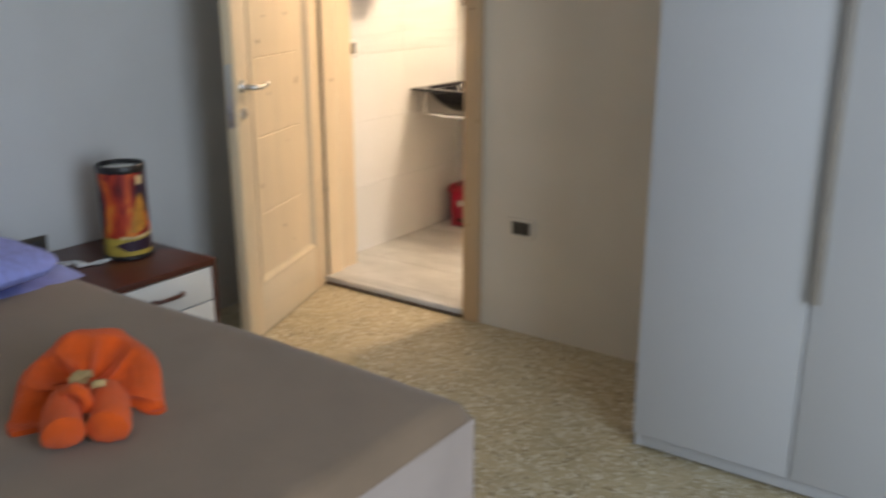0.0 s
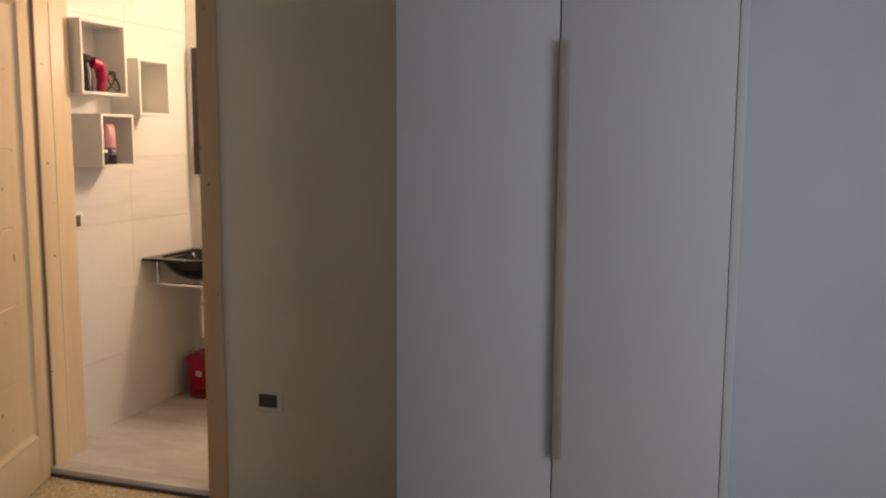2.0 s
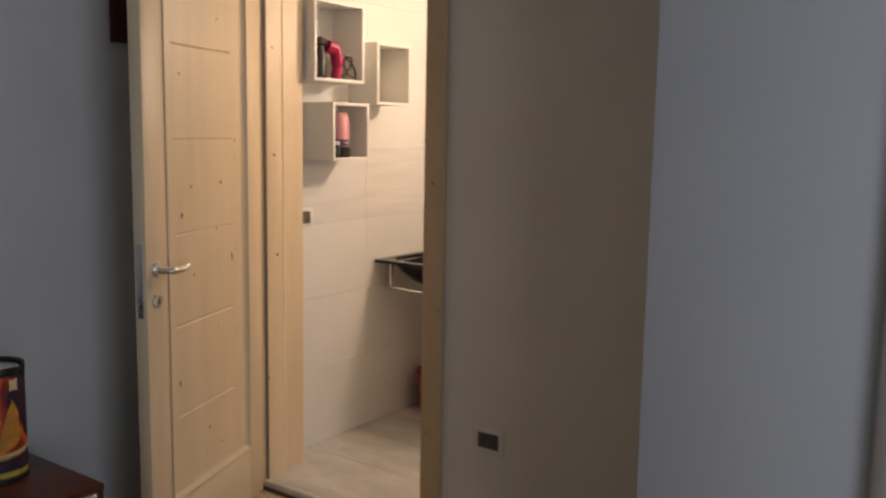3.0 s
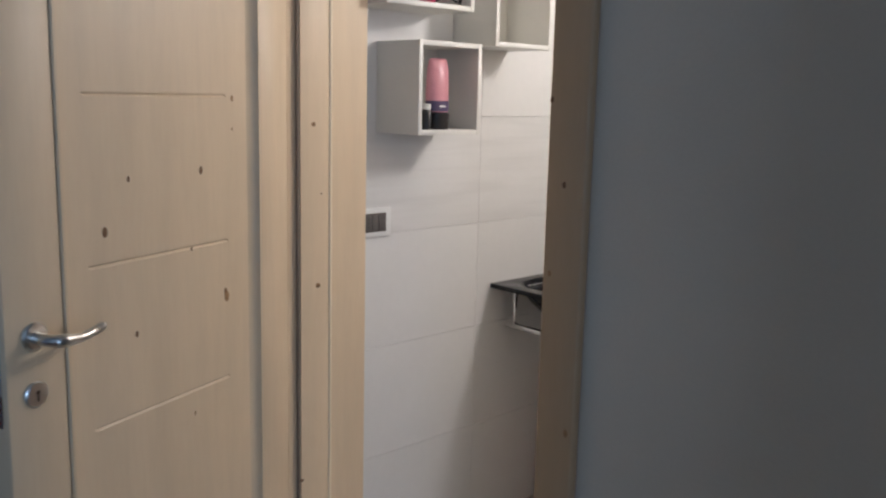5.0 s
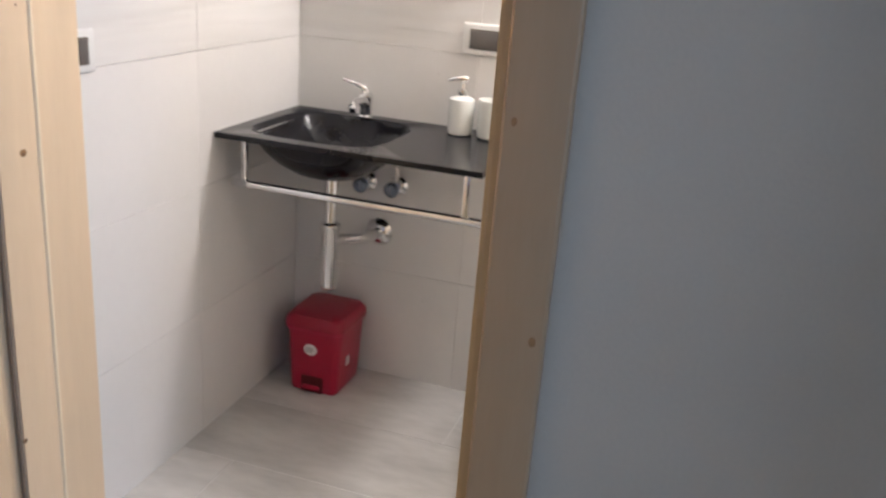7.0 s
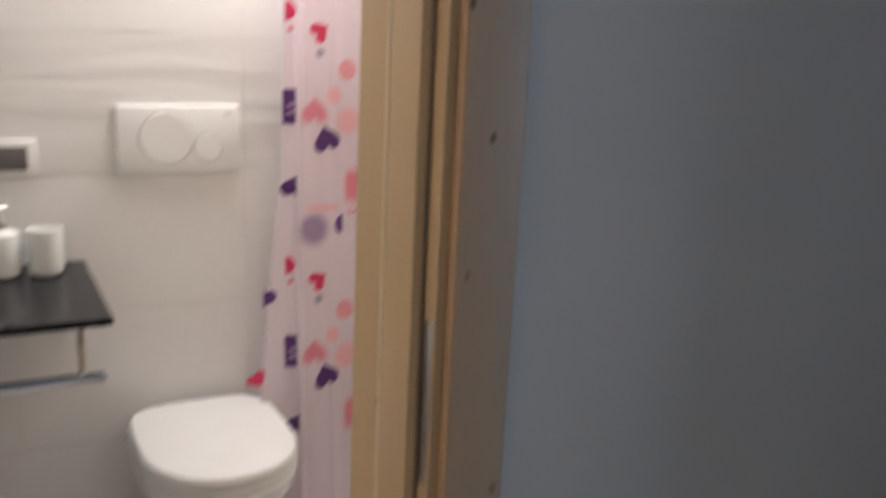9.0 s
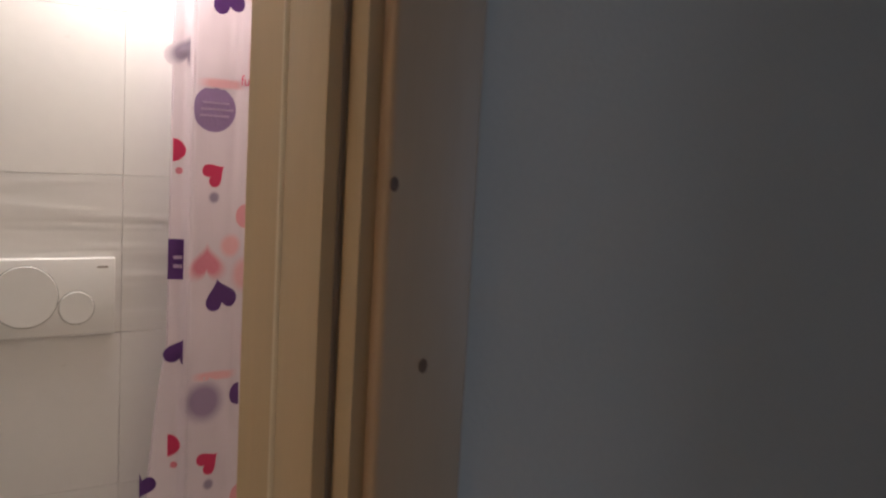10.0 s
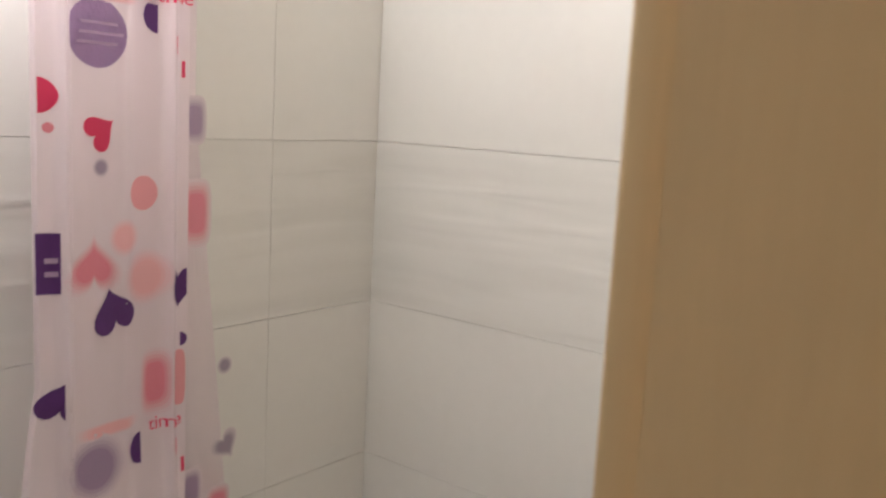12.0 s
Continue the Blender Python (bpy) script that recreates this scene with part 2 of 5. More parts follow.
LAMP_CREAM = material("cream_print", (0.62, 0.47, 0.24), 0.55, 0, 0.2, 30, 120, 0.04)
LAMP_OCHRE = material("amber_print", (0.52, 0.22, 0.03), 0.55, 0, 0.3, 25, 120, 0.04)
MAHOGANY = material("mahogany", (0.085, 0.022, 0.012), 0.35, 0, 0.30, 7, 50, 0.06, 0.0006, (1, 6, 6))
DRAWER = material("white_drawer_front", (0.72, 0.71, 0.68), 0.4, 0, 0.03, 6, 100, 0.04)
BLANKET = material("taupe_blanket", (0.235, 0.157, 0.10), 0.95, 0, 0.10, 6, 260, 0.5, 0.002, sheen=0.25)
BLANKET_SIDE = material("pale_bed_valance", (0.40, 0.32, 0.28), 0.95, 0, 0.08, 6, 260, 0.4, 0.002, sheen=0.2)
SHEET = material("lilac_sheet", (0.35, 0.38, 0.72), 0.9, 0, 0.15, 14, 220, 0.4, 0.002)
PILLOW = material("striped_lilac_pillow", (0.27, 0.31, 0.70), 0.9, 0, 0.25, 26, 220, 0.4, 0.002, (1, 4, 1))
TOWEL = material("orange_terry", (0.80, 0.098, 0.004), 0.95, 0, 0.20, 12, 260, 1.0, 0.006, sheen=0.12)
BEIGE = material("beige_flower", (0.45, 0.30, 0.13), 0.9, 0, 0.2, 50, 220, 0.5)
SHADE = lampshade("printed_shade")
SHADE_LOW = material("ochre_band", (0.42, 0.30, 0.05), 0.6, 0, 0.5, 14, 60, 0.05)
BLACK = material("black_trim", (0.015, 0.013, 0.013), 0.35, 0, 0.1, 10, 100, 0.05)
CANVAS = material("dark_red_canvas", (0.06, 0.008, 0.008), 0.8, 0, 0.4, 8, 200, 0.3)
MIRROR = material("mirror_glass", (0.86, 0.89, 0.87), 0.02, 1.0, 0.0, 5, 50, 0.0)
MAGENTA = material("magenta_plastic", (0.42, 0.012, 0.07), 0.3, 0, 0.1, 10, 100, 0.03)
PINK = material("pink_bottle", (0.60, 0.27, 0.31), 0.35, 0, 0.06, 20, 100, 0.03)
SOAP_WHITE = material("white_soap_ceramic", (0.80, 0.82, 0.79), 0.2, 0, 0.02, 10, 100, 0.02)
CURTAIN = curtain_cloth("milky_pink_curtain", (0.94, 0.85, 0.90), 0.24)
P_PURPLE = curtain_cloth("purple_print", (0.12, 0.04, 0.21), 0.0)
P_LILAC = curtain_cloth("lilac_print", (0.34, 0.22, 0.44), 0.10)
P_RED = curtain_cloth("crimson_print", (0.68, 0.045, 0.14), 0.0)
P_ROSE = curtain_cloth("rose_print", (0.74, 0.22, 0.28), 0.15)
P_SALMON = curtain_cloth("salmon_print", (0.90, 0.42, 0.45), 0.2)
CLOTH_TINT = (0.94, 0.85, 0.90)


def faded(name, color):
    """Blurred print: five steps from its own colour to that of the cloth."""
    return [curtain_cloth(name, tuple(c * (1 - k) + d * k for c, d in zip(color, CLOTH_TINT)), 0.12 + 0.12 * k) for k in (0.10, 0.28, 0.50, 0.72, 0.90)]


S_ROSE = faded("soft_rose_print", (0.80, 0.22, 0.30))
S_SALMON = faded("soft_salmon_print", (0.90, 0.50, 0.52))
S_GREY = faded("soft_grey_print", (0.32, 0.26, 0.38))
S_LILAC = faded("soft_lilac_print", (0.34, 0.24, 0.42))
P_PALE = curtain_cloth("pale_violet_print", (0.66, 0.50, 0.70), 0.1)
OPAL = glowing("opal_glass", (1.0, 0.83, 0.62), 6.0)


# ---- mesh helpers ----
def box(bm, x0, y0, z0, x1, y1, z1, bevel=0.0, seg=2):
    vs = bmesh.ops.create_cube(bm, size=1.0)["verts"]
    bmesh.ops.transform(bm, matrix=Matrix.Translation(((x0 + x1) / 2, (y0 + y1) / 2, (z0 + z1) / 2)) @ Matrix.Diagonal((abs(x1 - x0), abs(y1 - y0), abs(z1 - z0), 1)), verts=vs)
    if bevel:
        es = list({e for v in vs for e in v.link_edges})
        bmesh.ops.bevel(bm, geom=es, offset=bevel, segments=seg, profile=0.5, affect="EDGES")
    return bm


def slab(x0, y0, z0, x1, y1, z1, bevel=0.0, seg=2):
    return box(bmesh.new(), x0, y0, z0, x1, y1, z1, bevel, seg)


def lathe(bm, profile, centre=(0, 0, 0), seg=28, turn=None):
    """Turned body from (radius, height) pairs, closed at both ends."""
    m = Matrix.Translation(centre) @ (turn or Matrix.Identity(4))
    rings = []
    for r, h in profile:
        rings.append([bm.verts.new(m @ Vector((r * math.cos(2 * math.pi * i / seg), r * math.sin(2 * math.pi * i / seg), h))) for i in range(seg)])
    for a, b in zip(rings, rings[1:]):
        for i in range(seg):
            bm.faces.new((a[i], a[(i + 1) % seg], b[(i + 1) % seg], b[i]))
    bm.faces.new(rings[0][::-1])
    bm.faces.new(rings[-1])
    return bm


def tube(bm, pts, radius, seg=10, squash=1.0):
    """Round bar swept along points; radius may be one number or one for each point."""
    pts = [Vector(p) for p in pts]
    rings, side = [], None
    for i, p in enumerate(pts):
        d = (pts[min(i + 1, len(pts) - 1)] - pts[max(i - 1, 0)]).normalized()
        if side is None:
            side = d.orthogonal().normalized()
        side = (side - d * side.dot(d)).normalized()
        up = d.cross(side)
        r = radius[i] if isinstance(radius, (list, tuple)) else radius
        rings.append([bm.verts.new(p + r * (math.cos(2 * math.pi * k / seg) * side + squash * math.sin(2 * math.pi * k / seg) * up)) for k in range(seg)])
    for a, b in zip(rings, rings[1:]):
        for k in range(seg):
            bm.faces.new((a[k], a[(k + 1) % seg], b[(k + 1) % seg], b[k]))
    bm.faces.new(rings[0][::-1])
    bm.faces.new(rings[-1])
    return bm


def smooth_path(pts, n=8):
    """Points of a soft curve through the given ones."""
    pts = [Vector(p) for p in pts]
    out = []
    for i in range(len(pts) - 1):
        a, b, c, d = pts[max(i - 1, 0)], pts[i], pts[i + 1], pts[min(i + 2, len(pts) - 1)]
        for k in range(n):
            t = k / n
            out.append(0.5 * ((2 * b) + (c - a) * t + (2 * a - 5 * b + 4 * c - d) * t * t + (3 * b - a - 3 * c + d) * t ** 3))
    return out + [pts[-1]]


def loft(bm, rings, cap=True):
    vs = [[bm.verts.new(p) for p in r] for r in rings]
    n = len(vs[0])
    for a, b in zip(vs, vs[1:]):
        for i in range(n):
            bm.faces.new((a[i], a[(i + 1) % n], b[(i + 1) % n], b[i]))
    if cap:
        bm.faces.new(vs[0][::-1])
        bm.faces.new(vs[-1])
    return bm


def sheet_grid(bm, fn, nu, nv):
    vs = [[bm.verts.new(fn(i / nu, j / nv)) for j in range(nv + 1)] for i in range(nu + 1)]
    for i in range(nu):
        for j in range(nv):
            bm.faces.new((vs[i][j], vs[i + 1][j], vs[i + 1][j + 1], vs[i][j + 1]))
    return bm


def mesh_of(name, bm, mat, smooth=True):
    bmesh.ops.recalc_face_normals(bm, faces=bm.faces)
    me = bpy.data.meshes.new(name)
    bm.to_mesh(me)
    bm.free()
    me.materials.append(mat)
    if smooth:
        me.polygons.foreach_set("use_smooth", [True] * len(me.polygons))
        me.set_sharp_from_angle(angle=radians(38))
    return me


def part(name, bm, mat, parent=None, label=""):
    ob = new(name, mesh_of(name, bm, mat))
    if parent is not None:
        ob.parent = parent
    return tagged(ob, label)


def thing(name, at, label, category, group="", kind=""):
    """An empty at the base of a thing; its parts are built in its own metres."""
    ob = new(name)
    ob.empty_display_size = 0.05
    ob.matrix_world = at if isinstance(at, Matrix) else pose(*at)
    return tagged(ob, label, category, group, kind)


def structure(name, bm, mat, label, category):
    return tagged(part(name, bm, mat), label, category, "", "structure")


def disc(bm, centre, rx, ry, axis_u, axis_v, n=14):
    c, u, v = Vector(centre), Vector(axis_u), Vector(axis_v)
    bm.faces.new([bm.verts.new(c + u * rx * math.cos(2 * math.pi * i / n) + v * ry * math.sin(2 * math.pi * i / n)) for i in range(n)])
    return bm


# ---- structure ----
LEFT, BACK, RIGHT, FLOOR_B, WALL_T = -0.13, 1.30, 1.757, 0.036, 0.240
wall_n = slab(-0.6, 0, 0, -0.02, WALL_T, ROOM_H)
box(wall_n, 0.83, 0, 0, 2.4, WALL_T, ROOM_H)
box(wall_n, -0.02, 0, 2.085, 0.83, WALL_T, ROOM_H)
structure("wall_north", wall_n, PLASTER, "cream plastered wall round the bathroom doorway", "wall")
# Carries wall_north on behind the wardrobe in a bluer plaster colour.
structure("wall_north_2", slab(2.4, 0, 0, ROOM_X + 0.2, WALL_T, ROOM_H), PLASTER_COOL, "pale blue stretch of wall beside the wardrobe", "wall")
structure("wall_west", slab(LEFT - 0.2, ROOM_Y, 0, LEFT, 0, ROOM_H), PLASTER_BLUE, "pale grey plastered wall behind the bed", "wall")
structure("wall_south", slab(LEFT - 0.2, ROOM_Y - 0.2, 0, ROOM_X + 0.2, ROOM_Y, ROOM_H), PLASTER_BLUE, "pale plastered wall of the bedroom", "wall")
we = slab(ROOM_X, ROOM_Y, 0, ROOM_X + 0.2, WIN_Y0, ROOM_H)
box(we, ROOM_X, WIN_Y1, 0, ROOM_X + 0.2, 0, ROOM_H)
box(we, ROOM_X, WIN_Y0, 0, ROOM_X + 0.2, WIN_Y1, WIN_Z0)
box(we, ROOM_X, WIN_Y0, WIN_Z1, ROOM_X + 0.2, WIN_Y1, ROOM_H)
structure("wall_east", we, PLASTER_BLUE, "pale plastered wall with the bedroom window", "wall")
structure("floor", slab(LEFT - 0.2, ROOM_Y - 0.2, -0.1, ROOM_X + 0.2, 0.03, 0), TERRAZZO, "beige terrazzo bedroom floor with pale chips", "floor")
structure("ceiling", slab(LEFT - 0.2, ROOM_Y - 0.2, ROOM_H, ROOM_X + 0.2, WALL_T, ROOM_H + 0.1), CEILING, "white painted bedroom ceiling", "ceiling")
win = tagged(new("window_1"), "white framed bedroom window", "window", "", "structure")
wf = slab(ROOM_X + 0.06, WIN_Y0, WIN_Z0, ROOM_X + 0.12, WIN_Y0 + 0.06, WIN_Z1, 0.004)
box(wf, ROOM_X + 0.06, WIN_Y1 - 0.06, WIN_Z0, ROOM_X + 0.12, WIN_Y1, WIN_Z1, 0.004)
box(wf, ROOM_X + 0.06, WIN_Y0 + 0.06, WIN_Z0, ROOM_X + 0.12, WIN_Y1 - 0.06, WIN_Z0 + 0.06, 0.004)
box(wf, ROOM_X + 0.06, WIN_Y0 + 0.06, WIN_Z1 - 0.06, ROOM_X + 0.12, WIN_Y1 - 0.06, WIN_Z1, 0.004)
part("window_frame", wf, WHITE_PLASTIC, win)

# bathroom shell: backing behind the tiles
BH = 2.42
structure("wall_bath_west", slab(LEFT - 0.2, WALL_T, 0, LEFT - 0.009, BACK + 0.2, BH), GROUT, "bathroom wall behind the white tiles and cube shelves", "wall")
structure("wall_bath_north", slab(LEFT - 0.009, BACK + 0.009, 0, RIGHT + 0.2, BACK + 0.2, BH), GROUT, "bathroom wall behind the basin and toilet", "wall")
structure("wall_bath_east", slab(RIGHT + 0.009, WALL_T, 0, RIGHT + 0.2, BACK + 0.009, BH), GROUT, "bathroom wall at the end of the shower", "wall")
structure("floor_bath", slab(LEFT - 0.009, 0.03, -0.1, RIGHT + 0.009, BACK + 0.009, FLOOR_B - 0.0012), GROUT, "bathroom floor under grey wood-look tiles", "floor")
structure("ceiling_bath", slab(LEFT - 0.2, WALL_T, BH, RIGHT + 0.2, BACK + 0.2, BH + 0.1), CEILING, "white painted bathroom ceiling", "ceiling")

# ---- doorway ----
ZL = 2.07
frame_d = tagged(new("door_frame"), "pale pine door frame with knots, lining and casings", "door frame", "", "structure")


def lining(bm, side):
    """Upright jamb lining with a rebate for the leaf and a joint between its two boards."""
    s = 1 if side == "l" else -1
    face, back, stop, end = (0.012, -0.018, 0.026, WALL_T + 0.001) if side == "l" else (0.777, 0.828, 0.030, WALL_T + 0.001)
    reb = face - s * (0.012 if side == "l" else 0.015)
    prof = [(back, -0.001), (reb, -0.001), (reb, stop), (face, stop + 0.003), (face, 0.1075), (face - s * 0.0012, 0.1105), (face - s * 0.0040, 0.1145), (face - s * 0.018, 0.1160), (face - s * 0.018, end), (back, end)]
    loft(bm, [[Vector((x, y, z)) for x, y in prof] for z in (0.0, ZL + 0.02)])
    return bm


part("jamb", lining(bmesh.new(), "l"), PINE_Z, frame_d)
part("jamb", lining(bmesh.new(), "r"), PINE_JAMB_DIM, frame_d)
# Bead pine paled to stand for the joint's edge catching light.
PINE_BEAD_LIT = pine("pine_bead_lit", (0.84, 0.72, 0.52), (4.5, 4.5, 0.45))
for bx, s in ((0.012, 1), (0.777, -1)):
    bead = [(bx - s * 0.0050 + s * 0.0058 * math.sin(math.pi * k / 8), 0.1175 - 0.0055 * math.cos(math.pi * k / 8)) for k in range(9)] + [(bx - s * 0.0165, 0.1230), (bx - s * 0.0165, 0.1165)]
    part("bead", loft(bmesh.new(), [[Vector((x, y, z)) for x, y in bead] for z in (0.02, ZL)]), PINE_BEAD_LIT, frame_d, "rounded bead between the lining boards, its caught light in the colour")
part("head_lining", slab(0.0, -0.001, ZL, 0.807, WALL_T + 0.001, ZL + 0.022, 0.002), PINE_X, frame_d)
part("casing", slab(0.803, -0.020, 0, 0.885, -0.0005, ZL + 0.08, 0.005, 3), PINE_CASING_DIM, frame_d)
part("casing", slab(-0.085, -0.020, 0, -0.003, -0.0005, ZL + 0.08, 0.005, 3), PINE_Z, frame_d)
part("casing", slab(-0.003, -0.020, ZL, 0.803, -0.0005, ZL + 0.08, 0.005, 3), PINE_X, frame_d)
part("casing", slab(0.8035, WALL_T + 0.0040, FLOOR_B, 0.875, WALL_T + 0.028, ZL + 0.08, 0.004, 2), PINE_JAMB_DIM, frame_d)
part("gasket", slab(0.7870, 0.0262, 0.02, 0.7915, 0.0305, ZL, 0.0008), RUBBER, frame_d)
part("gasket", slab(0.0025, 0.021, 0.02, 0.0100, 0.0262, ZL, 0.001), RUBBER, frame_d)
part("strike_plate", slab(0.7905, 0.004, 0.86, 0.7925, 0.024, 1.06, 0.0005), STEEL, frame_d, "satin steel strike plate")
for kx, kz, r, m in ((0.842, 1.275, 0.0046, KNOT), (0.819, 1.122, 0.0042, KNOT_PALE), (0.870, 0.851, 0.0055, KNOT_PALE), (0.8085, 1.414, 0.0045, KNOT), (0.842, 1.93, 0.0045, KNOT_PALE), (0.83, 0.42, 0.005, KNOT_PALE)):
    part("knot", disc(bmesh.new(), (kx, -0.0206, kz), r * 0.85, r * 1.25, (1, 0, 0), (0, 0, 1)), m, frame_d)
for ky, kz, r, m in ((0.079, 0.949, 0.0062, KNOT_PALE), (0.066, 1.341, 0.0055, KNOT_PALE), (0.079, 0.947, 0.0028, KNOT), (0.066, 1.341, 0.0026, KNOT), (0.088, 1.175, 0.002, KNOT), (0.030, 0.455, 0.0045, KNOT), (0.06, 1.75, 0.005, KNOT_PALE)):
    part("knot", disc(bmesh.new(), (0.0124 if m is KNOT_PALE else 0.0128, ky, kz), r * 1.2, r, (0, 1, 0), (0, 0, 1)), m, frame_d)
for ky, kz, r in ((0.16, 0.9, 0.005), (0.08, 1.7, 0.006), (0.17, 1.85, 0.005)):
    part("knot", disc(bmesh.new(), (0.7765 if ky < 0.1 else 0.7945, ky, kz), r, r * 1.4, (0, 1, 0), (0, 0, 1)), KNOT_PALE, frame_d)
structure("threshold", slab(0.0, -0.006, 0, 0.807, 0.004, 0.013, 0.002), material("dark_threshold", (0.10, 0.06, 0.035), 0.5, 0, 0.2, 20, 100, 0.1), "dark metal threshold strip in the doorway", "threshold")
structure("threshold_step", slab(0.0, 0.0045, 0, 0.807, 0.030, FLOOR_B - 0.0005, 0.002), PLANK_TILE, "grey tiled edge of the bathroom floor", "threshold")

# ---- the pine door, standing open ----
door = tagged(thing("door_1", pose(0.018, -0.012, 0, 0, 0, -69.5), "pale pine panel door with knots, standing open into the bedroom", "door"), kind="structure")
TOP, W, TH, U0, U1, P0, P1 = 2.045, 0.768, 0.042, 0.100, 0.650, 0.21, 1.985
part("stile", slab(0.0, -TH, 0.006, U0, 0, TOP, 0.003), PINE_Z, door)
part("stile", slab(U1, -TH, 0.006, W, 0, TOP, 0.003), PINE_Z, door)
part("rail", slab(U0, -TH, 0.006, U1, -0.0004, P0, 0.002), PINE_X, door)
part("rail", slab(U0, -TH, P1, U1, -0.0004, TOP, 0.002), PINE_X, door)
mould = bmesh.new()
steps = [(0.0, 0.0005), (0.004, 0.004), (0.010, 0.004), (0.014, -0.004), (0.030, -0.0145), (0.040, -0.0155)]
loft(mould, [[Vector((U0 + i, v, P0 + i)), Vector((U1 - i * 0.6, v, P0 + i)), Vector((U1 - i * 0.6, v, P1 - i)), Vector((U0 + i, v, P1 - i))] for i, v in steps], cap=False)
part("moulding", mould, PINE_EDGE, door)
us = [U0 + 0.03, 0.196, 0.203, 0.573, 0.581, U1 - 0.015]
zs = [P0 + 0.03]
for gz in (0.488, 0.793, 1.097, 1.404, 1.706):
    zs += [gz - 0.004, gz, gz + 0.004]
zs.append(P1 - 0.03)
pan = bmesh.new()
grid = [[pan.verts.new((u, -0.0180 if (i in (2, 3) and j % 3 == 2 and j < len(zs) - 1) else -0.0145, z)) for j, z in enumerate(zs)] for i, u in enumerate(us)]
for i in range(len(us) - 1):
    for j in range(len(zs) - 1):
        pan.faces.new((grid[i][j], grid[i + 1][j], grid[i + 1][j + 1], grid[i][j + 1]))
panel = part("panel", pan, PINE_Z, door)
panel.data.polygons.foreach_set("use_smooth", [False] * len(panel.data.polygons))
part("back_panel", slab(U0, -TH + 0.006, P0, U1, -0.030, P1), PINE_Z, door)
for u, z, r, m in ((0.294, 1.813, 0.005, KNOT_PALE), (0.538, 1.614, 0.0045, KNOT), (0.478, 1.249, 0.0048, KNOT), (0.280, 1.253, 0.0068, KNOT), (0.539, 1.157, 0.0080, KNOT), (0.313, 1.094, 0.0038, KNOT), (0.209, 0.986, 0.0065, KNOT_PALE), (0.205, 0.974, 0.0095, KNOT_PALE), (0.210, 0.988, 0.0030, KNOT), (0.470, 0.951, 0.0052, KNOT), (0.569, 0.60, 0.008, KNOT_PALE), (0.383, 0.392, 0.006, KNOT), (0.178, 1.399, 0.0055, KNOT_PALE), (0.313, 0.742, 0.0036, KNOT_PALE), (0.179, 1.335, 0.003, KNOT_PALE), (0.30, 0.31, 0.005, KNOT_PALE)):
    part("knot", disc(bmesh.new(), (u, -0.0140 if m is KNOT_PALE else -0.0136, z), r * 0.8, r * 1.25, (1, 0, 0), (0, 0, 1)), m, door)
part("lock_plate", slab(W - 0.0005, -TH * 0.8, 0.86, W + 0.0015, -TH * 0.3, 1.09, 0.0005), STEEL, door, "satin steel lock face plate")
handle = part("handle", lathe(bmesh.new(), [(0.024, 0), (0.025, 0.004), (0.022, 0.008), (0.010, 0.010)], (0.713, 0, 1.006), 24, pose(0, 0, 0, -90)), STEEL, door, "satin steel lever handle")
part("lever", tube(bmesh.new(), smooth_path([(0.713, 0.006, 1.004), (0.713, 0.034, 1.004), (0.706, 0.048, 1.003), (0.690, 0.053, 1.002), (0.660, 0.053, 1.000), (0.632, 0.052, 1.004), (0.610, 0.053, 1.011)], 6), [0.0105] * 12 + [0.0118] * 6 + [0.0110, 0.0104, 0.0098, 0.0092, 0.0088, 0.0084] + [0.0080] * 6 + [0.0075] * 5 + [0.0065, 0.0045], 14), STEEL, handle)
rose = part("key_rose", lathe(bmesh.new(), [(0.022, 0), (0.023, 0.004), (0.020, 0.007), (0.012, 0.0075)], (0.716, 0, 0.907), 24, pose(0, 0, 0, -90)), STEEL, door, "round steel keyhole rose")
kh = disc(bmesh.new(), (0.716, 0.0082, 0.911), 0.0042, 0.0042, (1, 0, 0), (0, 0, 1))
box(kh, 0.7138, 0.0078, 0.895, 0.7182, 0.0082, 0.911)
part("keyhole", kh, DARK, rose)
for hz in (0.25, 1.80):
    part("hinge", lathe(bmesh.new(), [(0.006, 0), (0.0065, 0.002), (0.0065, 0.09), (0.006, 0.092)], (-0.004, -0.048, hz), 12), STEEL, door)

# ---- wardrobe ----
WX0, WX1, WY, WS, WH = 1.838, 2.770, -0.592, 2.300, 2.35
ward = thing("wardrobe", (0, 0, 0), "tall white two-door wardrobe with long taupe handle against the wall", "wardrobe")
part("side_panel", slab(WX0, WY, 0.006, WX0 + 0.018, -0.004, WH, 0.0015), WHITE_LAC, ward)
part("side_panel", slab(WX1 - 0.022, WY - 0.004, 0.006, WX1, -0.004, WH, 0.0015), WHITE_LAC, ward)
part("top_panel", slab(WX0 + 0.018, WY + 0.022, WH - 0.02, WX1 - 0.022, -0.004, WH), WHITE_LAC, ward)
part("back_panel", slab(WX0 + 0.018, -0.016, 0.06, WX1 - 0.022, -0.006, WH - 0.02), WHITE_LAC, ward)
part("plinth", slab(WX0 + 0.018, WY + 0.003, 0.008, WX1 - 0.022, WY + 0.022, 0.052, 0.001), WHITE_LAC, ward)
part("door", slab(WX0 + 0.0005, WY - 0.0195, 0.056, WS - 0.0022, WY - 0.001, WH, 0.0015), WHITE_LAC, ward)
wd = part("door", slab(WS + 0.0022, WY - 0.0195, 0.056, WX1 - 0.024, WY - 0.001, WH, 0.0015), WHITE_LAC, ward)
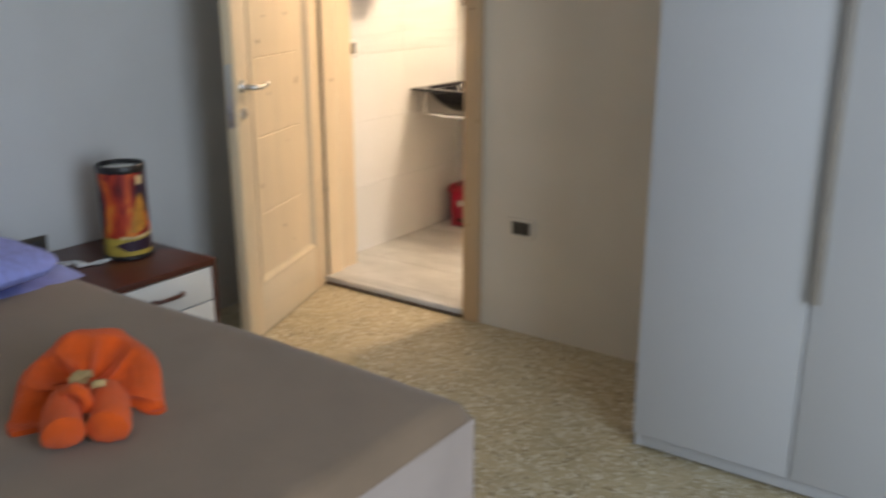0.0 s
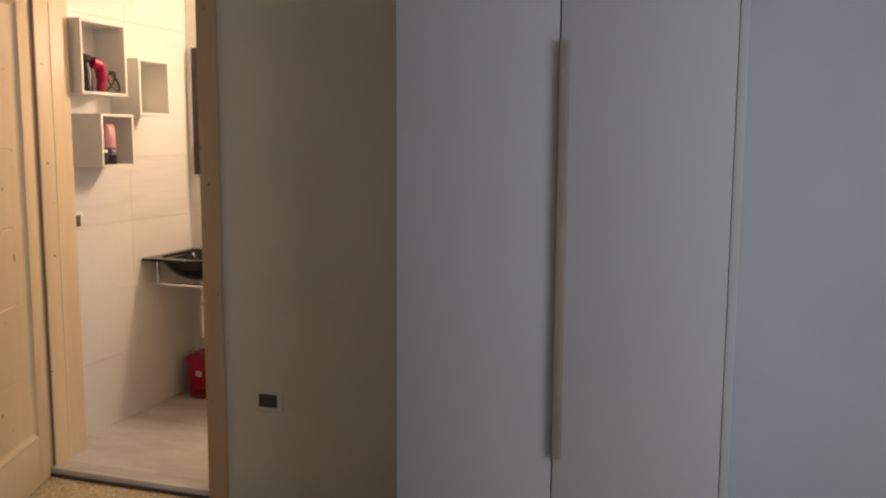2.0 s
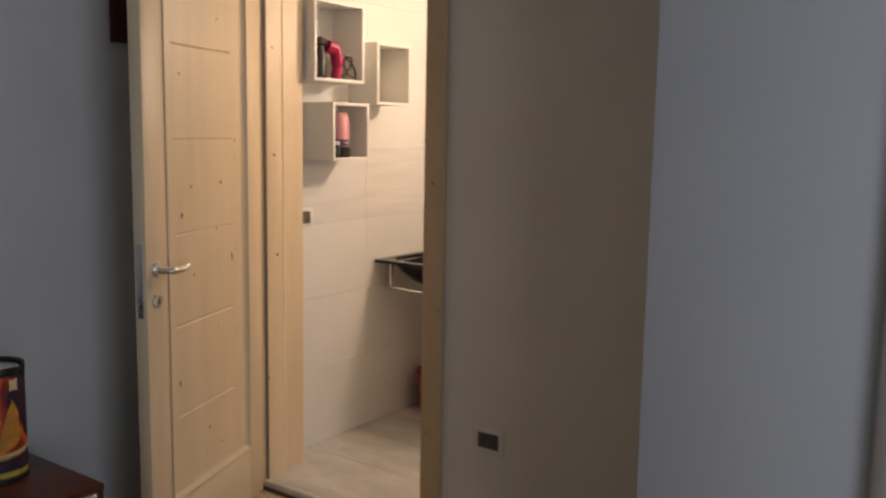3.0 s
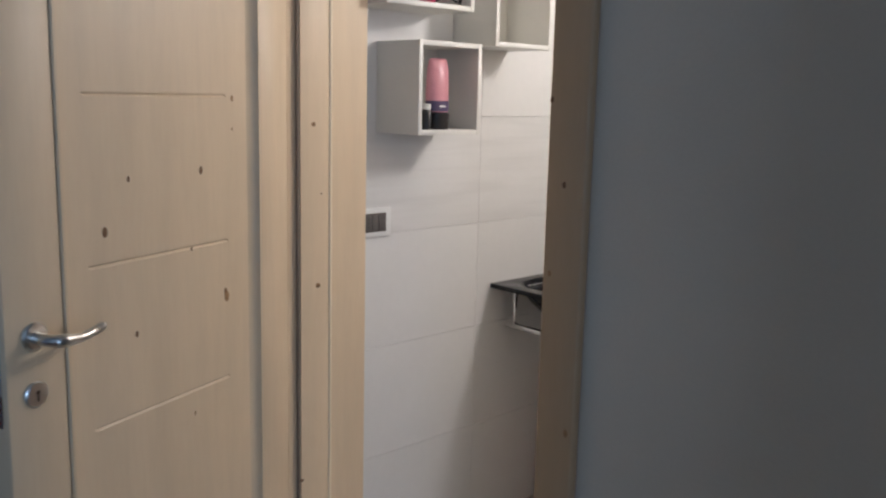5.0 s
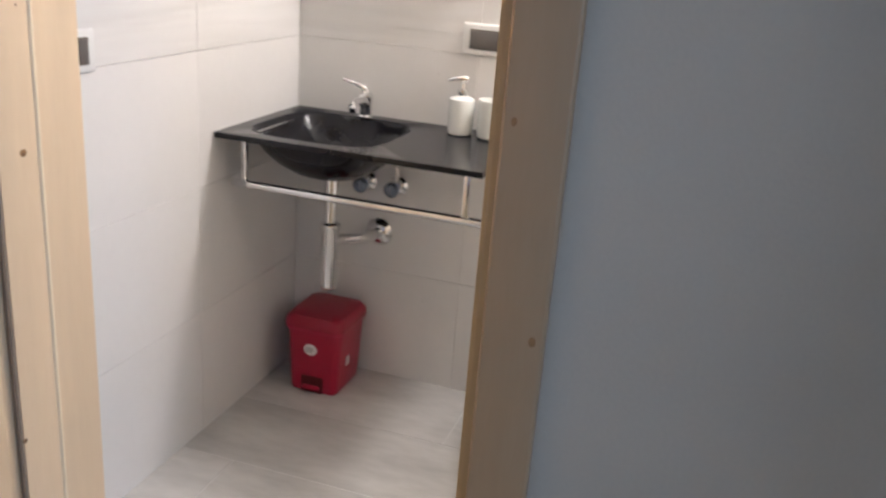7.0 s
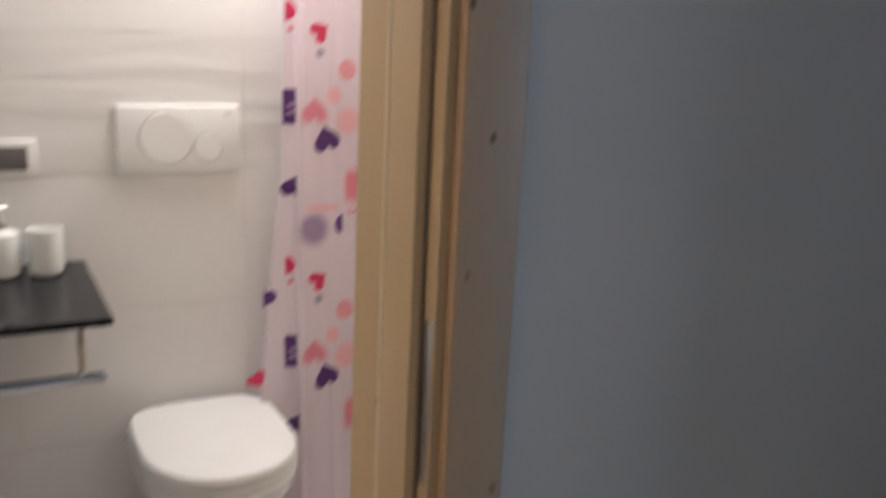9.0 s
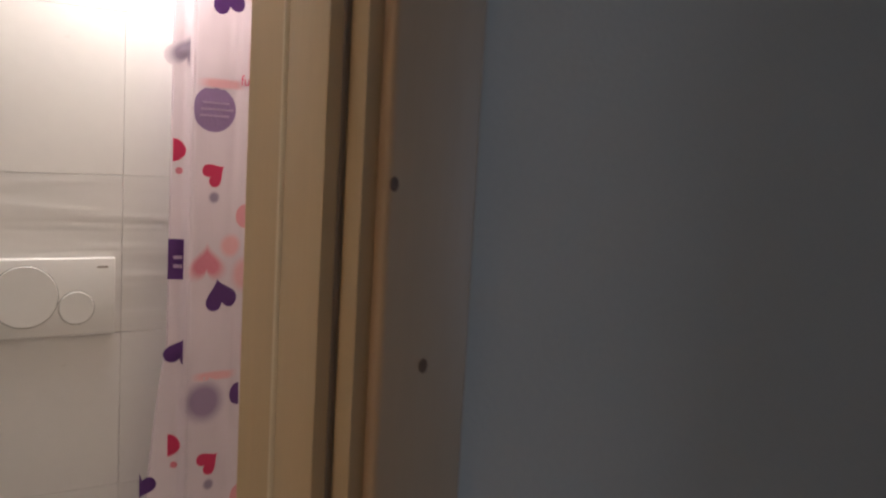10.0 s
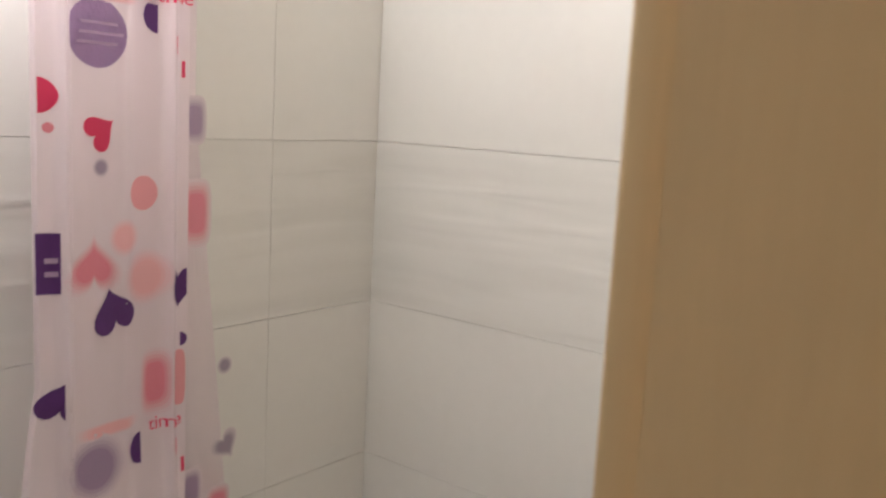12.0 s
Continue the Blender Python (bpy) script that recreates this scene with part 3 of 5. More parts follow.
part("handle", slab(WS + 0.003, WY - 0.042, 0.578, WS + 0.027, WY - 0.0185, 1.712, 0.002), HANDLE_GREY, wd, "long taupe aluminium bar handle")


# ---- sockets ----
def wall_plate(at, label, insert, modules=3, frame_mat=None):
    """Italian three-module plate: frame, insert and module seams. Local: x along the wall, z up, -y out of the wall."""
    ob = thing("wall_socket", at, label, "socket")
    part("frame", slab(-0.060, -0.008, -0.041, 0.060, 0, 0.041, 0.004, 3), frame_mat or WHITE_PLASTIC, ob)
    ins = part("insert", slab(-0.040, -0.0100, -0.026, 0.040, -0.0075, 0.026, 0.0015), BROWN_MODULE if insert is not DARK else DARK, ob)
    for i in range(modules):
        x0, x1 = -0.0365 + 0.073 * i / modules, -0.0365 + 0.073 * (i + 1) / modules
        part("key", slab(x0 + 0.0008, -0.0125, -0.0225, x1 - 0.0008, -0.0095, 0.0225, 0.0012), insert, ins)
        if modules == 3 and i == 0:
            for k in range(3):
                part("contact_hole", disc(bmesh.new(), ((x0 + x1) / 2, -0.0128, -0.012 + 0.012 * k), 0.0022, 0.0022, (1, 0, 0), (0, 0, 1), 10), BLACK, ins)
    return ob


KEY_GREY = material("grey_switch_key", (0.14, 0.13, 0.12), 0.32, 0.2, 0.1, 20, 100, 0.04)
wall_plate(pose(1.072, 0, 0.442), "bronze-coloured socket in a cream plate low on the wall", BROWN_MODULE, 3, PLASTER)
wall_plate(pose(LEFT, 0.366, 1.065, 0, 0, 90), "white wall plate with dark grey switch keys by the doorway", KEY_GREY)
wall_plate(pose(0.412, BACK, 1.072), "white wall plate with one wide grey key above the basin", KEY_GREY, 1)


# ---- cube shelves ----
def cube_shelf(y0, y1, z0, z1, label):
    ob = thing("cube_shelf", (LEFT, y0, z0), label, "shelf", "white cube shelves on the tiles")
    w, h, d, t = y1 - y0, z1 - z0, 0.172, 0.013
    part("side", slab(0, 0, 0, d, t, h, 0.001), SHELF_WHITE, ob)
    part("side", slab(0, w - t, 0, d, w, h, 0.001), SHELF_WHITE, ob)
    part("board", slab(0, t, 0, d - 0.0005, w - t, t, 0.001), SHELF_WHITE, ob)
    part("board", slab(0, t, h - t, d - 0.0005, w - t, h, 0.001), SHELF_WHITE, ob)
    part("back", slab(0, t, t, 0.004, w - t, h - t), SHELF_WHITE, ob)
    return ob


cube_shelf(0.262, 0.567, 1.637, 1.962, "large white cube shelf holding a hair dryer")
cube_shelf(0.373, 0.602, 1.312, 1.555, "small white cube shelf holding a pink bottle")
cube_shelf(0.655, 0.893, 1.553, 1.823, "empty white cube shelf on the tiled wall")

dryer = thing("hair_dryer", pose(-0.015, 0.365, 1.650) @ Matrix.Scale(1.1, 4), "black and magenta hair dryer with coiled cable on the shelf", "hair dryer")
part("barrel", lathe(bmesh.new(), [(0.028, 0), (0.034, 0.01), (0.034, 0.07), (0.027, 0.10), (0.024, 0.118)], (0.0, -0.02, 0.0), 20), BLACK, dryer)
part("rear_cap", lathe(bmesh.new(), [(0.030, 0), (0.037, 0.008), (0.030, 0.026), (0.012, 0.034)], (0.0, -0.02, 0.118), 20), BLACK, dryer, "black domed air intake")
part("grip", tube(bmesh.new(), smooth_path([(0.02, 0.005, 0.118), (0.025, 0.045, 0.105), (0.02, 0.062, 0.05), (0.015, 0.060, 0.004)]), [0.026] * 8 + [0.024] * 8 + [0.02] * 9, 14, 0.8), MAGENTA, dryer, "magenta handle")
part("nozzle", lathe(bmesh.new(), [(0.020, 0), (0.022, 0.006), (0.018, 0.05), (0.014, 0.06)], (0.032, -0.045, 0.0), 16), BLACK, dryer)
part("cable", tube(bmesh.new(), smooth_path([(0.02, 0.075, 0.004), (0.025, 0.115, 0.03), (0.03, 0.135, 0.075), (0.025, 0.118, 0.088), (0.025, 0.095, 0.065), (0.03, 0.11, 0.03), (0.03, 0.145, 0.010)]), 0.0042, 8), BLACK, dryer, "black cable")
part("cable", tube(bmesh.new(), smooth_path([(0.03, 0.095, 0.09), (0.035, 0.13, 0.06), (0.035, 0.15, 0.03), (0.03, 0.155, 0.006)]), 0.0042, 8), BLACK, dryer, "black cable")

bottle = thing("shampoo_bottle", pose(-0.005, 0.482, 1.3255) @ Matrix.Scale(1.2, 4), "pink plastic bottle standing on its black cap", "bottle")
part("cap", lathe(bmesh.new(), [(0.026, 0), (0.027, 0.003), (0.028, 0.036), (0.024, 0.038)], (0, 0, 0), 24), BLACK, bottle, "black cap")
rings = []
for h, rx, ry in ((0.038, 0.028, 0.021), (0.05, 0.030, 0.021), (0.09, 0.030, 0.020), (0.13, 0.029, 0.017), (0.149, 0.027, 0.011), (0.155, 0.024, 0.005), (0.156, 0.020, 0.003)):
    rings.append([Vector((ry * math.cos(a * math.pi / 12), rx * math.sin(a * math.pi / 12), h)) for a in range(24)])
part("body", loft(bmesh.new(), rings), PINK, bottle)
band = [[Vector(((ry + 0.0006) * math.cos(a * math.pi / 12), (rx + 0.0006) * math.sin(a * math.pi / 12), h)) for a in range(24)] for h, rx, ry in ((0.040, 0.0283, 0.021), (0.050, 0.030, 0.021), (0.063, 0.030, 0.0207))]
part("label", loft(bmesh.new(), band, cap=False), material("violet_label", (0.075, 0.055, 0.12), 0.4), bottle, "dark violet label band")
part("print_bar", slab(0.0213, -0.012, 0.049, 0.0222, 0.006, 0.053, 0.0003), SHELF_WHITE, bottle)

jar = thing("small_jar", (0.012, 0.428, 1.3255), "small dark jar with a pale lid beside the pink bottle", "jar")
part("body", lathe(bmesh.new(), [(0.012, 0), (0.014, 0.002), (0.014, 0.048), (0.011, 0.053)], (0, 0, 0), 18), BLACK, jar)
part("lid", lathe(bmesh.new(), [(0.011, 0.053), (0.012, 0.055), (0.012, 0.066), (0.009, 0.068)], (0, 0, 0), 18), SHELF_WHITE, jar, "pale lid")

# ---- basin ----
BX0, BX1, BY0, BZ = LEFT + 0.002, 0.558, 0.848, 0.831
basin = thing("wash_basin", (0, 0, 0), "black glass wash basin with integral bowl on the wall", "wash basin")
CX, CY, AX, AY = 0.088, 1.072, 0.182, 0.183
top = bmesh.new()
nseg = 48


def rim_point(a, grow, p=4.0):
    c, s = math.cos(a), math.sin(a)
    k = (abs(c) ** p + abs(s) ** p) ** (-1 / p)
    return CX + AX * grow * c * k, CY + AY * grow * s * k


def outer_point(a):
    c, s = math.cos(a), math.sin(a)
    k = min(((BX1 if c > 0 else BX0) - CX) / c if abs(c) > 1e-6 else 9, ((BACK - 0.003 if s > 0 else BY0) - CY) / s if abs(s) > 1e-6 else 9)
    return CX + c * k, CY + s * k


angs = sorted([2 * math.pi * i / nseg for i in range(nseg)] + [math.atan2(y - CY, x - CX) % (2 * math.pi) for x in (BX0, BX1) for y in (BY0, BACK - 0.003)])
rows = [[Vector((*outer_point(a), BZ - 0.014)) for a in angs], [Vector((*outer_point(a), BZ)) for a in angs], [Vector((*rim_point(a, 1.0), BZ)) for a in angs], [Vector((*rim_point(a, 0.975), BZ - 0.004)) for a in angs]]
for g, dz, p in ((0.955, 0.014, 3.8), (0.90, 0.036, 3.4), (0.80, 0.066, 3.0), (0.65, 0.092, 2.6), (0.46, 0.110, 2.3), (0.26, 0.118, 2.1), (0.09, 0.120, 2.0)):
    rows.append([Vector((*rim_point(a, g, p), BZ - dz)) for a in angs])
loft(top, rows, cap=False)
top.faces.new(top.verts[-len(angs):])
part("basin_top", top, BLACK_GLASS, basin)
under = bmesh.new()
loft(under, [[Vector((*rim_point(a, g, p), BZ - dz)) for a in angs] for g, dz, p in ((1.0, 0.0145, 3.8), (0.95, 0.030, 3.6), (0.88, 0.056, 3.2), (0.74, 0.088, 2.7), (0.54, 0.114, 2.3), (0.30, 0.129, 2.1), (0.10, 0.132, 2.0))], cap=False)
under.faces.new(under.verts[-len(angs):])
part("bowl_underside", under, BLACK_GLASS, basin)
part("slab_underside", loft(bmesh.new(), [[Vector((*outer_point(a), BZ - 0.0142)) for a in angs], [Vector((*rim_point(a, 1.0), BZ - 0.0142)) for a in angs]], cap=False), BLACK_GLASS, basin)
part("plug_ring", lathe(bmesh.new(), [(0.022, 0), (0.024, 0.003), (0.018, 0.004)], (CX, CY, BZ - 0.1205), 20), CHROME, basin)

rail = thing("towel_rail", (0, 0, 0), "chrome towel rail and brackets under the black basin", "towel rail")
part("bar", tube(bmesh.new(), [(-0.118, 0.918, 0.690), (0.548, 0.918, 0.690)], 0.0105, 14), CHROME, rail)
for bx in (-0.085, 0.505):
    part("bracket", slab(bx - 0.008, 0.912, 0.690, bx + 0.008, 0.924, BZ - 0.0145, 0.002), CHROME, rail)
    part("bracket_arm", slab(bx - 0.007, 0.918, BZ - 0.030, bx + 0.007, BACK - 0.002, BZ - 0.0145, 0.002), CHROME, rail)
    part("bracket_foot", slab(bx - 0.014, BACK - 0.008, 0.70, bx + 0.014, BACK - 0.001, BZ - 0.0145, 0.002), CHROME, rail)

tap = thing("basin_mixer", pose(0.098, 1.258, BZ) @ Matrix.Scale(0.84, 4), "chrome single-lever basin mixer with chain", "tap")
part("base", lathe(bmesh.new(), [(0.025, 0), (0.025, 0.006), (0.021, 0.010), (0.020, 0.055), (0.023, 0.066), (0.022, 0.078), (0.012, 0.086)], (0, 0, 0), 24), CHROME, tap)
part("spout", tube(bmesh.new(), smooth_path([(0, 0, 0.045), (0, -0.035, 0.060), (0, -0.085, 0.062), (0, -0.112, 0.050)]), [0.016] * 8 + [0.013] * 8 + [0.012] * 9, 14), CHROME, tap)
part("aerator", lathe(bmesh.new(), [(0.010, 0), (0.011, 0.004), (0.011, 0.016)], (0, -0.110, 0.032), 16), CHROME, tap)
part("lever", tube(bmesh.new(), smooth_path([(0, 0.004, 0.082), (-0.012, -0.008, 0.100), (-0.040, -0.040, 0.118), (-0.058, -0.062, 0.128)]), [0.012] * 8 + [0.008] * 8 + [0.005] * 9, 10, 0.6), CHROME, tap)

waste = thing("basin_trap", (0, 0, 0), "chrome bottle trap and waste pipe below the basin", "pipe")
part("waste_pipe", lathe(bmesh.new(), [(0.028, 0.33), (0.030, 0.325), (0.030, 0.30), (0.0165, 0.298), (0.0165, 0.05), (0.016, 0.0)], (CX, CY, 0.395), 20), CHROME, waste)
part("trap_cup", lathe(bmesh.new(), [(0.020, 0), (0.0235, 0.004), (0.0235, 0.165), (0.027, 0.170), (0.027, 0.185), (0.018, 0.190)], (CX, CY, 0.385), 22), CHROME, waste)
part("outlet_pipe", tube(bmesh.new(), smooth_path([(CX, CY + 0.01, 0.515), (CX + 0.012, CY + 0.05, 0.512), (0.138, 1.20, 0.500), (0.142, BACK - 0.004, 0.492)]), 0.0165, 14), CHROME, waste)
part("wall_flange", lathe(bmesh.new(), [(0.040, 0), (0.041, 0.004), (0.030, 0.014), (0.020, 0.020)], (0.142, BACK - 0.001, 0.492), 24, pose(0, 0, 0, 90)), CHROME, waste)
for vx in (0.100, 0.195):
    valve = thing("angle_valve", (vx, BACK, 0.640), "chrome angle valve with dark knob under the basin", "valve", "angle valves under the basin")
    part("flange", lathe(bmesh.new(), [(0.026, 0), (0.027, 0.003), (0.020, 0.010)], (0, -0.001, 0), 20, pose(0, 0, 0, 90)), CHROME, valve)
    part("body", lathe(bmesh.new(), [(0.011, 0), (0.012, 0.002), (0.012, 0.045), (0.010, 0.047)], (0, -0.004, 0), 16, pose(0, 0, 0, 90)), CHROME, valve)
    part("knob", lathe(bmesh.new(), [(0.014, 0), (0.021, 0.003), (0.022, 0.018), (0.016, 0.024)], (0, -0.048, 0), 18, pose(0, 0, 0, 90)), material("steel_blue_knob", (0.16, 0.18, 0.22), 0.25, 0.8), valve)
    part("hose", tube(bmesh.new(), smooth_path([(0, -0.028, 0.01), (0.0, -0.03, 0.05), (0.0 + (0.098 - vx) * 0.4, -0.035, 0.12), ((0.098 - vx) * 0.8, -0.045, 0.165)]), 0.006, 10), STEEL, valve)

soap = thing("soap_dispenser", (0.388, 1.212, BZ), "white ceramic soap dispenser with chrome pump on the basin", "soap dispenser")
part("body", lathe(bmesh.new(), [(0.026, 0), (0.032, 0.004), (0.0335, 0.015), (0.0345, 0.085), (0.033, 0.094), (0.026, 0.099), (0.014, 0.101)], (0, 0, 0), 28), SOAP_WHITE, soap)
part("collar", lathe(bmesh.new(), [(0.012, 0), (0.0125, 0.002), (0.0125, 0.018), (0.006, 0.020), (0.0045, 0.042)], (0, 0, 0.101), 18), CHROME, soap)
part("spout", tube(bmesh.new(), [(0.010, 0.004, 0.146), (0, 0, 0.147), (-0.018, -0.010, 0.146), (-0.036, -0.018, 0.141)], [0.009, 0.009, 0.006, 0.004], 10), CHROME, soap)
cup = thing("tumbler", (0.472, 1.208, BZ), "plain white ceramic tumbler on the black basin", "cup")
part("body", lathe(bmesh.new(), [(0.028, 0), (0.035, 0.006), (0.0365, 0.016), (0.0375, 0.092), (0.0375, 0.100), (0.0355, 0.102), (0.034, 0.098), (0.032, 0.02), (0.02, 0.012)], (0, 0, 0), 30), SOAP_WHITE, cup)

# ---- mirror ----
mir = thing("wall_mirror", (0, 0, 0), "mirror in a flat black frame above the basin", "mirror")
MX0, MX1, MZ0, MZ1 = -0.086, 0.386, 1.246, 1.93
for x0, z0, x1, z1 in ((MX0, MZ0, MX0 + 0.036, MZ1), (MX1 - 0.036, MZ0, MX1, MZ1), (MX0 + 0.036, MZ0, MX1 - 0.036, MZ0 + 0.036), (MX0 + 0.036, MZ1 - 0.036, MX1 - 0.036, MZ1)):
    part("frame_bar", slab(x0, BACK - 0.024, z0, x1, BACK - 0.001, z1, 0.002), BLACK, mir)
part("glass", slab(MX0 + 0.034, BACK - 0.012, MZ0 + 0.034, MX1 - 0.034, BACK - 0.008, MZ1 - 0.034), MIRROR, mir)

# ---- wall lamp that lights the bathroom ----
wl = thing("wall_lamp", (0.97, BACK, 1.96), "opal glass wall lamp, switched on, high above the toilet", "lamp")
part("base", lathe(bmesh.new(), [(0.05, 0), (0.052, 0.006), (0.05, 0.02), (0.03, 0.026)], (0, -0.001, 0), 24, pose(0, 0, 0, 90)), CHROME, wl)
globe = part("shade", lathe(bmesh.new(), [(0.03 + 0.0001, -0.075), (0.055, -0.055), (0.075, -0.02), (0.078, 0.01), (0.066, 0.045), (0.035, 0.071), (0.005, 0.078)], (0, -0.10, 0), 28), OPAL, wl, "glowing opal globe")
globe.visible_shadow = False

# ---- flush plate and toilet ----
plate = thing("flush_plate", (0.779, BACK, 1.110), "white dual flush plate with two round buttons on the tiles", "flush plate")
part("plate", slab(-0.141, -0.014, -0.079, 0.141, -0.001, 0.079, 0.004, 3), WHITE_PLASTIC, plate)
for bx, bz, r in ((-0.030, 0.003, 0.0615), (0.066, -0.022, 0.0335)):
    part("button", lathe(bmesh.new(), [(r, 0), (r, 0.0015), (r - 0.0015, 0.0028), (r * 0.4, 0.0022)], (bx, -0.0138, bz), 40, pose(0, 0, 0, 90)), WHITE_PLASTIC, plate)
    ringb = bmesh.new()
    loft(ringb, [[Vector((bx + rr * math.cos(a * math.pi / 20), -0.01415, bz + rr * math.sin(a * math.pi / 20))) for a in range(40)] for rr in (r - 0.0002, r + 0.0012)], cap=False)
    part("button_gap", ringb, DARK, plate)
part("mark", slab(0.105, -0.0144, 0.058, 0.126, -0.0139, 0.062), HANDLE_GREY, plate)


def seat_ring(w, l, z, y_back, grow=1.0, n=40):
    """Plan outline of seat or bowl: straight at the wall, round at the front."""
    pts = []
    for i in range(n):
        a = 2 * math.pi * i / n
        c, s = math.cos(a), math.sin(a)
        p = 2.3 if s < 0 else 5.0
        k = (abs(c) ** p + abs(s) ** p) ** (-1 / p)
        pts.append(Vector((0.5 * w * grow * c * k, y_back - l / 2 + 0.5 * l * grow * s * k, z)))
    return pts


wc = thing("wall_hung_toilet", (0.795, BACK, 0), "white wall-hung ceramic toilet with the lid closed", "toilet")
bowl = bmesh.new()
loft(bowl, [seat_ring(0.12, 0.13, 0.085, -0.10), seat_ring(0.16, 0.20, 0.10, -0.06), seat_ring(0.19, 0.27, 0.16, -0.02), seat_ring(0.23, 0.33, 0.24, -0.001), seat_ring(0.30, 0.42, 0.32, -0.001), seat_ring(0.345, 0.465, 0.375, -0.001), seat_ring(0.355, 0.475, 0.41, -0.001), seat_ring(0.345, 0.470, 0.418, -0.001)])
part("bowl", bowl, CERAMIC, wc)
part("seat", loft(bmesh.new(), [seat_ring(0.335, 0.42, 0.419, -0.045), seat_ring(0.345, 0.43, 0.423, -0.042), seat_ring(0.345, 0.43, 0.433, -0.042), seat_ring(0.338, 0.424, 0.437, -0.044)]), WHITE_PLASTIC, wc)
part("lid", loft(bmesh.new(), [seat_ring(0.335, 0.425, 0.438, -0.040), seat_ring(0.348, 0.435, 0.442, -0.037), seat_ring(0.348, 0.435, 0.453, -0.037), seat_ring(0.335, 0.425, 0.461, -0.042), seat_ring(0.25, 0.34, 0.465, -0.08)]), WHITE_PLASTIC, wc, "closed white lid")
for hx in (-0.075, 0.075):
    part("hinge", lathe(bmesh.new(), [(0.012, 0), (0.013, 0.003), (0.013, 0.035), (0.008, 0.038)], (hx, -0.032, 0.418), 16), CHROME, wc)

# ---- pedal bin ----
bin_ = thing("pedal_bin", pose(0.037, 1.180, FLOOR_B) @ Matrix.Diagonal((0.95, 0.95, 0.83, 1)), "red plastic pedal bin with lid and round sticker", "bin")


def sq(w, d, z, r, n=6):
    pts = []
    for cx, cy, a0 in ((w / 2 - r, d / 2 - r, 0), (-w / 2 + r, d / 2 - r, 90), (-w / 2 + r, -d / 2 + r, 180), (w / 2 - r, -d / 2 + r, 270)):
        for i in range(n + 1):
            a = radians(a0 + 90 * i / n)
            pts.append(Vector((cx + r * math.cos(a), cy + r * math.sin(a), z)))
    return pts


part("body", loft(bmesh.new(), [sq(0.150, 0.178, 0.001, 0.018), sq(0.154, 0.182, 0.006, 0.02), sq(0.178, 0.200, 0.235, 0.026), sq(0.180, 0.202, 0.240, 0.026)]), RED, bin_)
part("rim", loft(bmesh.new(), [sq(0.186, 0.208, 0.234, 0.028), sq(0.190, 0.212, 0.238, 0.028), sq(0.190, 0.212, 0.250, 0.028), sq(0.184, 0.206, 0.253, 0.028)]), RED, bin_)
part("lid", loft(bmesh.new(), [sq(0.194, 0.216, 0.246, 0.030), sq(0.196, 0.218, 0.252, 0.031), sq(0.192, 0.214, 0.272, 0.032), sq(0.172, 0.194, 0.288, 0.034), sq(0.12, 0.14, 0.294, 0.034)]), RED_DARK, bin_, "dark red domed lid")
# No hollow in the body: a darker red slab paints the recess's shade.
part("pedal_recess_shade", slab(-0.036, -0.0965, 0.0005, 0.036, -0.086, 0.062, 0.004), material("recess_shade_red", (0.10, 0.002, 0.006), 0.5), bin_)
part("pedal", slab(-0.028, -0.106, 0.016, 0.028, -0.084, 0.030, 0.004), RED, bin_, "red foot pedal")
stick = bmesh.new()
disc(stick, (-0.004, -0.1019, 0.168), 0.022, 0.022, (1, 0, 0), (0, -0.045, 1), 24)
sticker = part("sticker", stick, LABEL, bin_, "round pale sticker")
for z, w in ((0.173, 0.012), (0.166, 0.015), (0.159, 0.011)):
    part("print_bar", slab(-0.008 - w, -0.1032, z - 0.0014, -0.008 + w, -0.1025, z + 0.0014), HANDLE_GREY, sticker)
part("sticker", slab(0.0885, -0.045, 0.10, 0.0905, -0.02, 0.135, 0.0005), LABEL, bin_)

# ---- bath mat ----
mat = thing("bath_mat", (0.590, 0.485, FLOOR_B), "dark grey woven bath mat lying on the tiles", "bath mat")
MAT_GREY = material("grey_cotton_mat", (0.17, 0.165, 0.16), 0.95, 0, 0.15, 18, 240, 0.6, 0.003, sheen=0.15)
matb = loft(bmesh.new(), [[Vector((0.22 + p.x, 0.19 + p.y, p.z)) for p in sq(w, d, z, 0.05, 8)] for w, d, z in ((0.43, 0.37, 0.0005), (0.44, 0.38, 0.004), (0.44, 0.38, 0.009), (0.425, 0.365, 0.012))])
part("pile", matb, MAT_GREY, mat)
hem = bmesh.new()
loft(hem, [[Vector((0.22 + p.x, 0.19 + p.y, p.z)) for p in sq(w, d, z, 0.05, 8)] for w, d, z in ((0.446, 0.386, 0.002), (0.450, 0.390, 0.006), (0.446, 0.386, 0.010), (0.436, 0.376, 0.0115))], cap=False)
part("hem", hem, MAT_GREY, mat)

# ---- shower ----
tray = thing("shower_tray", (0, 0, FLOOR_B), "white ceramic shower tray with a raised rim", "shower tray")
TX0, TY0 = 1.10, WALL_T + 0.02
tb = bmesh.new()
loft(tb, [[Vector((x, y, z)) for x, y in ((TX0 + i, TY0 + i), (RIGHT - 0.002 - i, TY0 + i), (RIGHT - 0.002 - i, BACK - 0.002 - i), (TX0 + i, BACK - 0.002 - i))] for i, z in ((0, 0.0), (0, 0.058), (0.008, 0.066), (0.045, 0.066), (0.056, 0.058), (0.075, 0.028), (0.20, 0.020))])
part("tray", tb, CERAMIC, tray)
part("drain", lathe(bmesh.new(), [(0.045, 0.0), (0.045, 0.003), (0.030, 0.005)], (1.42, 0.75, 0.020), 24), CHROME, tray)
